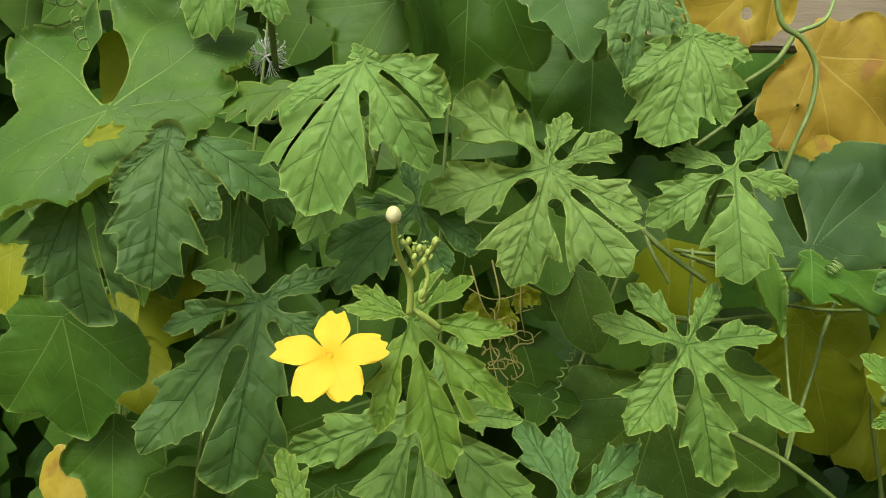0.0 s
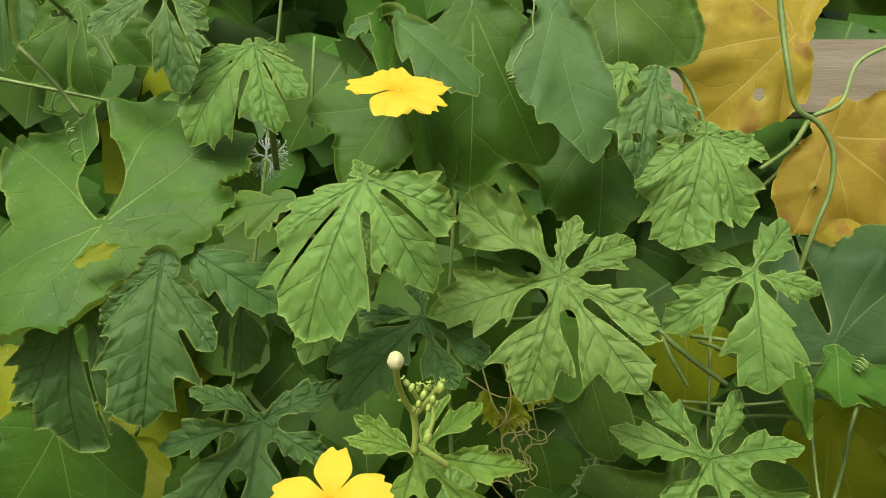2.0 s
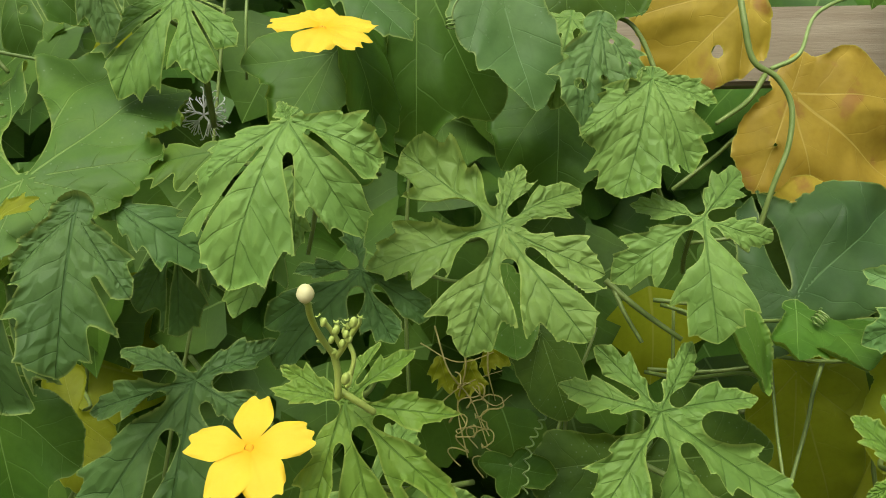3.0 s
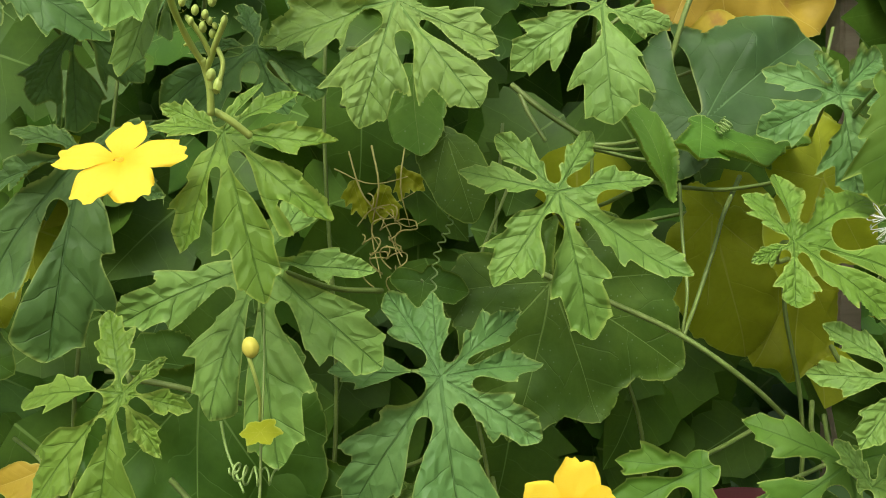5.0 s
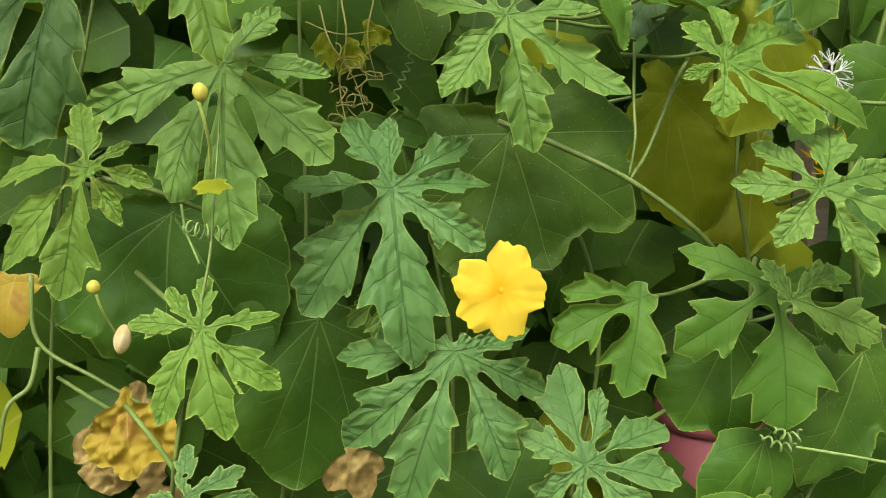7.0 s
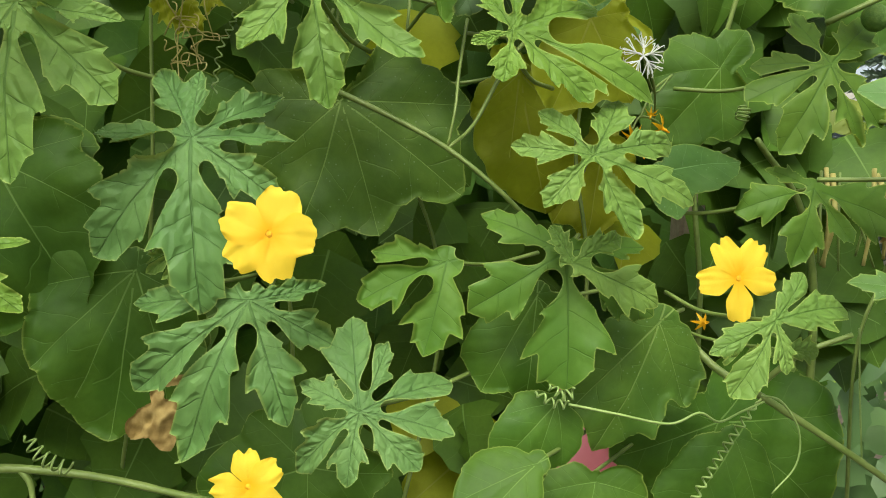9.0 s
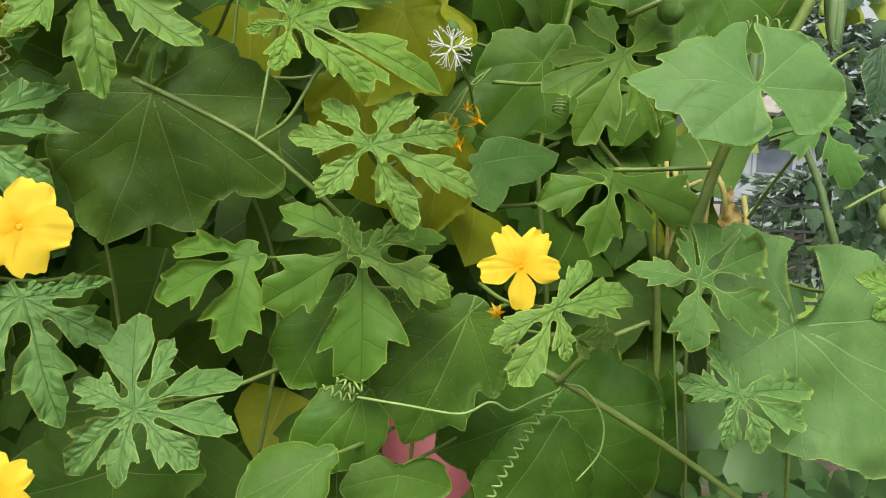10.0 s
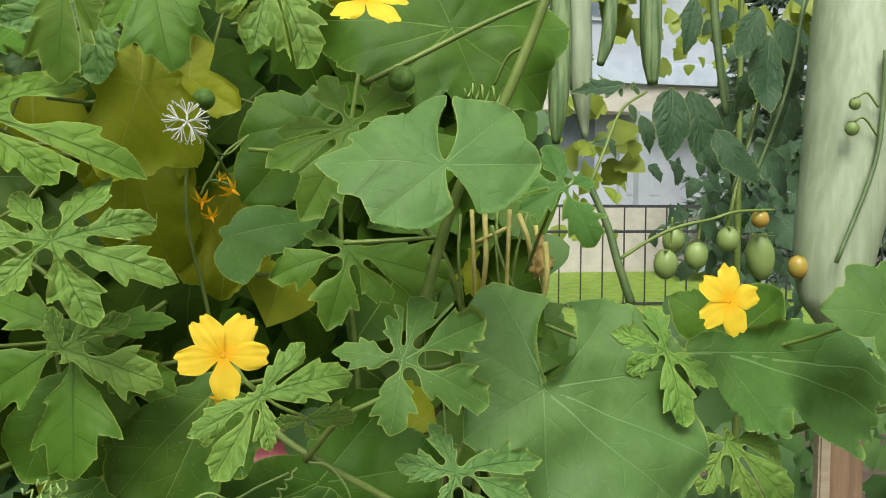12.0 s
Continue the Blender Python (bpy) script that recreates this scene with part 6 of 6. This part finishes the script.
tomato_leaf(tomato_b, (0.8995, 0.6443, 1.2159), 15, 0, ((-107, 67, 0.78),), stalk=False)
tomato_leaf(tomato_b, (0.8534, 0.6301, 1.1673), 15, 0, ((-55, 73, 0.70),), stalk=False)
tomato_leaf(tomato_b, (0.8651, 0.6420, 1.2387), 15, 0, ((-123, 53, 0.70),), stalk=False)
tomato_leaf(tomato_b, (0.8955, 0.6478, 1.2653), 15, 0, ((-88, 64, 0.70),), stalk=False)
tube(tomato_b, "stem", ((0.8133, 0.6403, 1.3050), (0.8171, 0.6366, 1.2518), (0.8245, 0.6318, 1.1907)), 0.0042, TOMATO_STEM)
tube(tomato_b, "stem", ((0.8985, 0.6238, 1.3026), (0.8823, 0.6223, 1.2201), (0.8476, 0.6238, 1.1243)), 0.0022, TOMATO_STEM)
tube(tomato_b, "stem", ((0.8641, 0.6270, 1.2413), (0.8480, 0.6263, 1.1722), (0.8266, 0.6272, 1.1136)), 0.002, TOMATO_STEM)

# hanging gourds
gourd("large pale whitish-green snake gourd hanging from the vine", ((0.9336, 0.5840, 1.3516), (0.9170, 0.5735, 1.2881), (0.9045, 0.5615, 1.2116), (0.8926, 0.5516, 1.1374), (0.8779, 0.5441, 1.0793), (0.8685, 0.5382, 1.0317), (0.8655, 0.5373, 1.0054)), (0.026, 0.0372, 0.0385, 0.0390, 0.0378, 0.0350, 0.0305, 0.0230, 0.0085), PALE_GOURD, stalk=((0.9336, 0.5840, 1.3516), (1.0000, 0.6600, 1.5500), (1.0200, 0.7600, 1.6100)))
gourd("dark green striped snake gourd hanging from the vine", ((0.8068, 0.7586, 1.3779), (0.8047, 0.7532, 1.3161), (0.8037, 0.7494, 1.2731), (0.8049, 0.7462, 1.2364)), (0.0092, 0.0118, 0.0118, 0.0112, 0.0092, 0.0053), GREEN_GOURD, stalk=((0.8068, 0.7586, 1.3779), (0.9000, 0.7400, 1.5000), (0.9300, 0.7200, 1.6050)))
gourd("slender green snake gourd hanging from the vine", ((0.7483, 0.7248, 1.3637), (0.7440, 0.7197, 1.3050), (0.7403, 0.7171, 1.2757), (0.7318, 0.7148, 1.2492)), (0.0049, 0.0068, 0.0074, 0.0068, 0.0037), GREEN_GOURD, stalk=((0.7483, 0.7248, 1.3637), (0.8000, 0.7100, 1.5000), (0.8400, 0.6900, 1.5850)))
gourd("pale green snake gourd hanging from the vine", ((0.6972, 0.6910, 1.3500), (0.6957, 0.6843, 1.2724), (0.6981, 0.6794, 1.2173), (0.7018, 0.6754, 1.1708)), (0.0104, 0.0138, 0.0138, 0.0115, 0.0069, 0.0029), PALE_GOURD, stalk=((0.6972, 0.6910, 1.3500), (0.7300, 0.6800, 1.4500), (0.7600, 0.6650, 1.5700)))
gourd("dark green striped snake gourd hanging from the vine", ((0.6728, 0.6708, 1.3422), (0.6712, 0.6633, 1.2563), (0.6680, 0.6586, 1.2029), (0.6650, 0.6552, 1.1631)), (0.0078, 0.0100, 0.0105, 0.0100, 0.0078, 0.0033), GREEN_GOURD, stalk=((0.6728, 0.6708, 1.3422), (0.7000, 0.6600, 1.4500), (0.7200, 0.6500, 1.5600)))

# dry tangle in the shade
coil(sb, ((0.0339, 0.5403, 1.1817), (0.0447, 0.5455, 1.1671), (0.0356, 0.5376, 1.1511)), 0.006, 2, 0.0005, STRAW, 'dry_tendril')
coil(sb, ((0.0414, 0.5390, 1.1664), (0.0524, 0.5442, 1.1516), (0.0432, 0.5363, 1.1358)), 0.006, 3, 0.0005, STRAW, 'dry_tendril')
coil(sb, ((0.0299, 0.5380, 1.1549), (0.0407, 0.5432, 1.1400), (0.0316, 0.5353, 1.1243)), 0.006, 4, 0.0005, STRAW, 'dry_tendril')
coil(sb, ((0.0491, 0.5396, 1.1741), (0.0602, 0.5448, 1.1594), (0.0509, 0.5369, 1.1435)), 0.006, 2, 0.0005, STRAW, 'dry_tendril')
coil(sb, ((0.0451, 0.5373, 1.1473), (0.0562, 0.5425, 1.1322), (0.0469, 0.5346, 1.1167)), 0.006, 3, 0.0005, STRAW, 'dry_tendril')
tube(sb, "dry_stem", ((0.0363, 0.5562, 1.2137), (0.0412, 0.5407, 1.1860), (0.0355, 0.5511, 1.1561), (0.0415, 0.5354, 1.1262)), 0.00069, STRAW, taper=0.6)
tube(sb, "dry_stem", ((0.0209, 0.5559, 1.2100), (0.0300, 0.5404, 1.1824), (0.0451, 0.5514, 1.1598), (0.0547, 0.5361, 1.1334)), 0.00058, STRAW, taper=0.6)
tube(sb, "dry_stem", ((0.0594, 0.5564, 1.2173), (0.0555, 0.5406, 1.1858), (0.0608, 0.5514, 1.1597)), 0.00058, STRAW, taper=0.6)
tube(sb, "dry_stem", ((0.0112, 0.5549, 1.1986), (0.0368, 0.5408, 1.1879), (0.0667, 0.5544, 1.1942)), 0.00047, STRAW, taper=0.6)
tube(sb, "dry_stem", ((0.0433, 0.5524, 1.1714), (0.0588, 0.5383, 1.1596), (0.0720, 0.5517, 1.1634)), 0.00046, STRAW, taper=0.6)
tube(sb, "dry_stem", ((0.0259, 0.5515, 1.1601), (0.0365, 0.5394, 1.1711), (0.0511, 0.5528, 1.1751), (0.0648, 0.5403, 1.1820)), 0.00046, STRAW, taper=0.6)
broad_leaf(sb, (0.0444, 0.5502, 1.1827), 10, 0, ((-111, 24, 0.6), (-61, 21, 0.5)), mat=OLIVE, fold=0.8, stalk=False, cells=40)
broad_leaf(sb, (0.0553, 0.5513, 1.1960), 10, 0, ((-37, 21, 0.6), (-90, 20, 0.5)), mat=OLIVE, fold=0.8, stalk=False, cells=40)
broad_leaf(sb, (0.0247, 0.5506, 1.1867), 10, 0, ((-117, 16, 0.6), (-76, 23, 0.5)), mat=OLIVE, fold=0.8, stalk=False, cells=40)

# dry stalks past the end of the row
tube(sd, "dry_stem", ((0.5707, 0.6398, 1.0971), (0.5666, 0.6282, 1.0572), (0.5727, 0.6350, 1.0160)), 0.0016, STEM)
tube(sd, "dry_stem", ((0.5852, 0.6577, 1.1011), (0.5844, 0.6452, 1.0567), (0.5882, 0.6521, 1.0110)), 0.0022, STRAW)
tube(sd, "dry_stem", ((0.6018, 0.6746, 1.0968), (0.6002, 0.6624, 1.0546), (0.5970, 0.6708, 1.0111)), 0.0028, STRAW)
tube(sd, "dry_stem", ((0.6186, 0.6919, 1.0994), (0.6151, 0.6799, 1.0533), (0.6233, 0.6859, 1.0059)), 0.0016, STEM)
tube(sd, "dry_stem", ((0.6141, 0.6317, 1.1013), (0.6094, 0.6201, 1.0594), (0.6100, 0.6278, 1.0162)), 0.0022, STRAW)
tube(sd, "dry_stem", ((0.6277, 0.6493, 1.0971), (0.6333, 0.6367, 1.0741), (0.6387, 0.6446, 1.0502)), 0.0028, STRAW)
tube(sd, "dry_stem", ((0.6424, 0.6670, 1.0996), (0.6282, 0.6574, 1.0613), (0.6261, 0.6659, 1.0219)), 0.0016, STEM)
tube(sd, "dry_stem", ((0.6552, 0.6841, 1.0858), (0.6557, 0.6721, 1.0535), (0.6624, 0.6792, 1.0198)), 0.0022, STRAW)
tube(sd, "dry_stem", ((0.6453, 0.6241, 1.0720), (0.6436, 0.6128, 1.0450), (0.6424, 0.6216, 1.0163)), 0.0028, STRAW)
tube(sd, "dry_stem", ((0.6031, 0.6534, 1.0866), (0.6112, 0.6397, 1.0509), (0.6307, 0.6441, 1.0137)), 0.0016, STEM)
tube(sd, "dry_stem", ((0.5932, 0.6748, 1.0700), (0.6073, 0.6624, 1.0784), (0.6265, 0.6693, 1.0862)), 0.0022, STRAW)
broad_leaf(sd, (0.6527, 0.6631, 1.0648), 10, 0, ((-100, 30, 0.6), (-60, 24, 0.5), (90, 18, 0.6)), mat=DRY, fold=0.8, stalk=False, cells=40)
broad_leaf(sd, (0.5912, 0.6943, 1.0470), 10, 0, ((-80, 34, 0.7), (-130, 24, 0.5), (70, 22, 0.6)), mat=OLIVE, fold=0.5, stalk=False, cells=40)

# turned-up yellow-green leaf margins
broad_leaf(vb, (-0.1766, 0.3932, 1.2861), 20, 0, ((31, 19, 0.45), (59, 12, 0.4)), mat=OLIVE, fold=0.6, stalk=False, cells=46)

# small round buds and pale blossoms among the leaves
bud(sc, (0.4918, 0.4559, 1.1857), 0.0085, up=(0.2, -0.4, 1), mat=FUZZY, stretch=1.0, label="round fuzzy green bud")
bud(sc, (0.3604, 0.5421, 1.1804), 0.0080, up=(-0.2, -0.4, 1), mat=FUZZY, stretch=1.0, label="round fuzzy green bud")
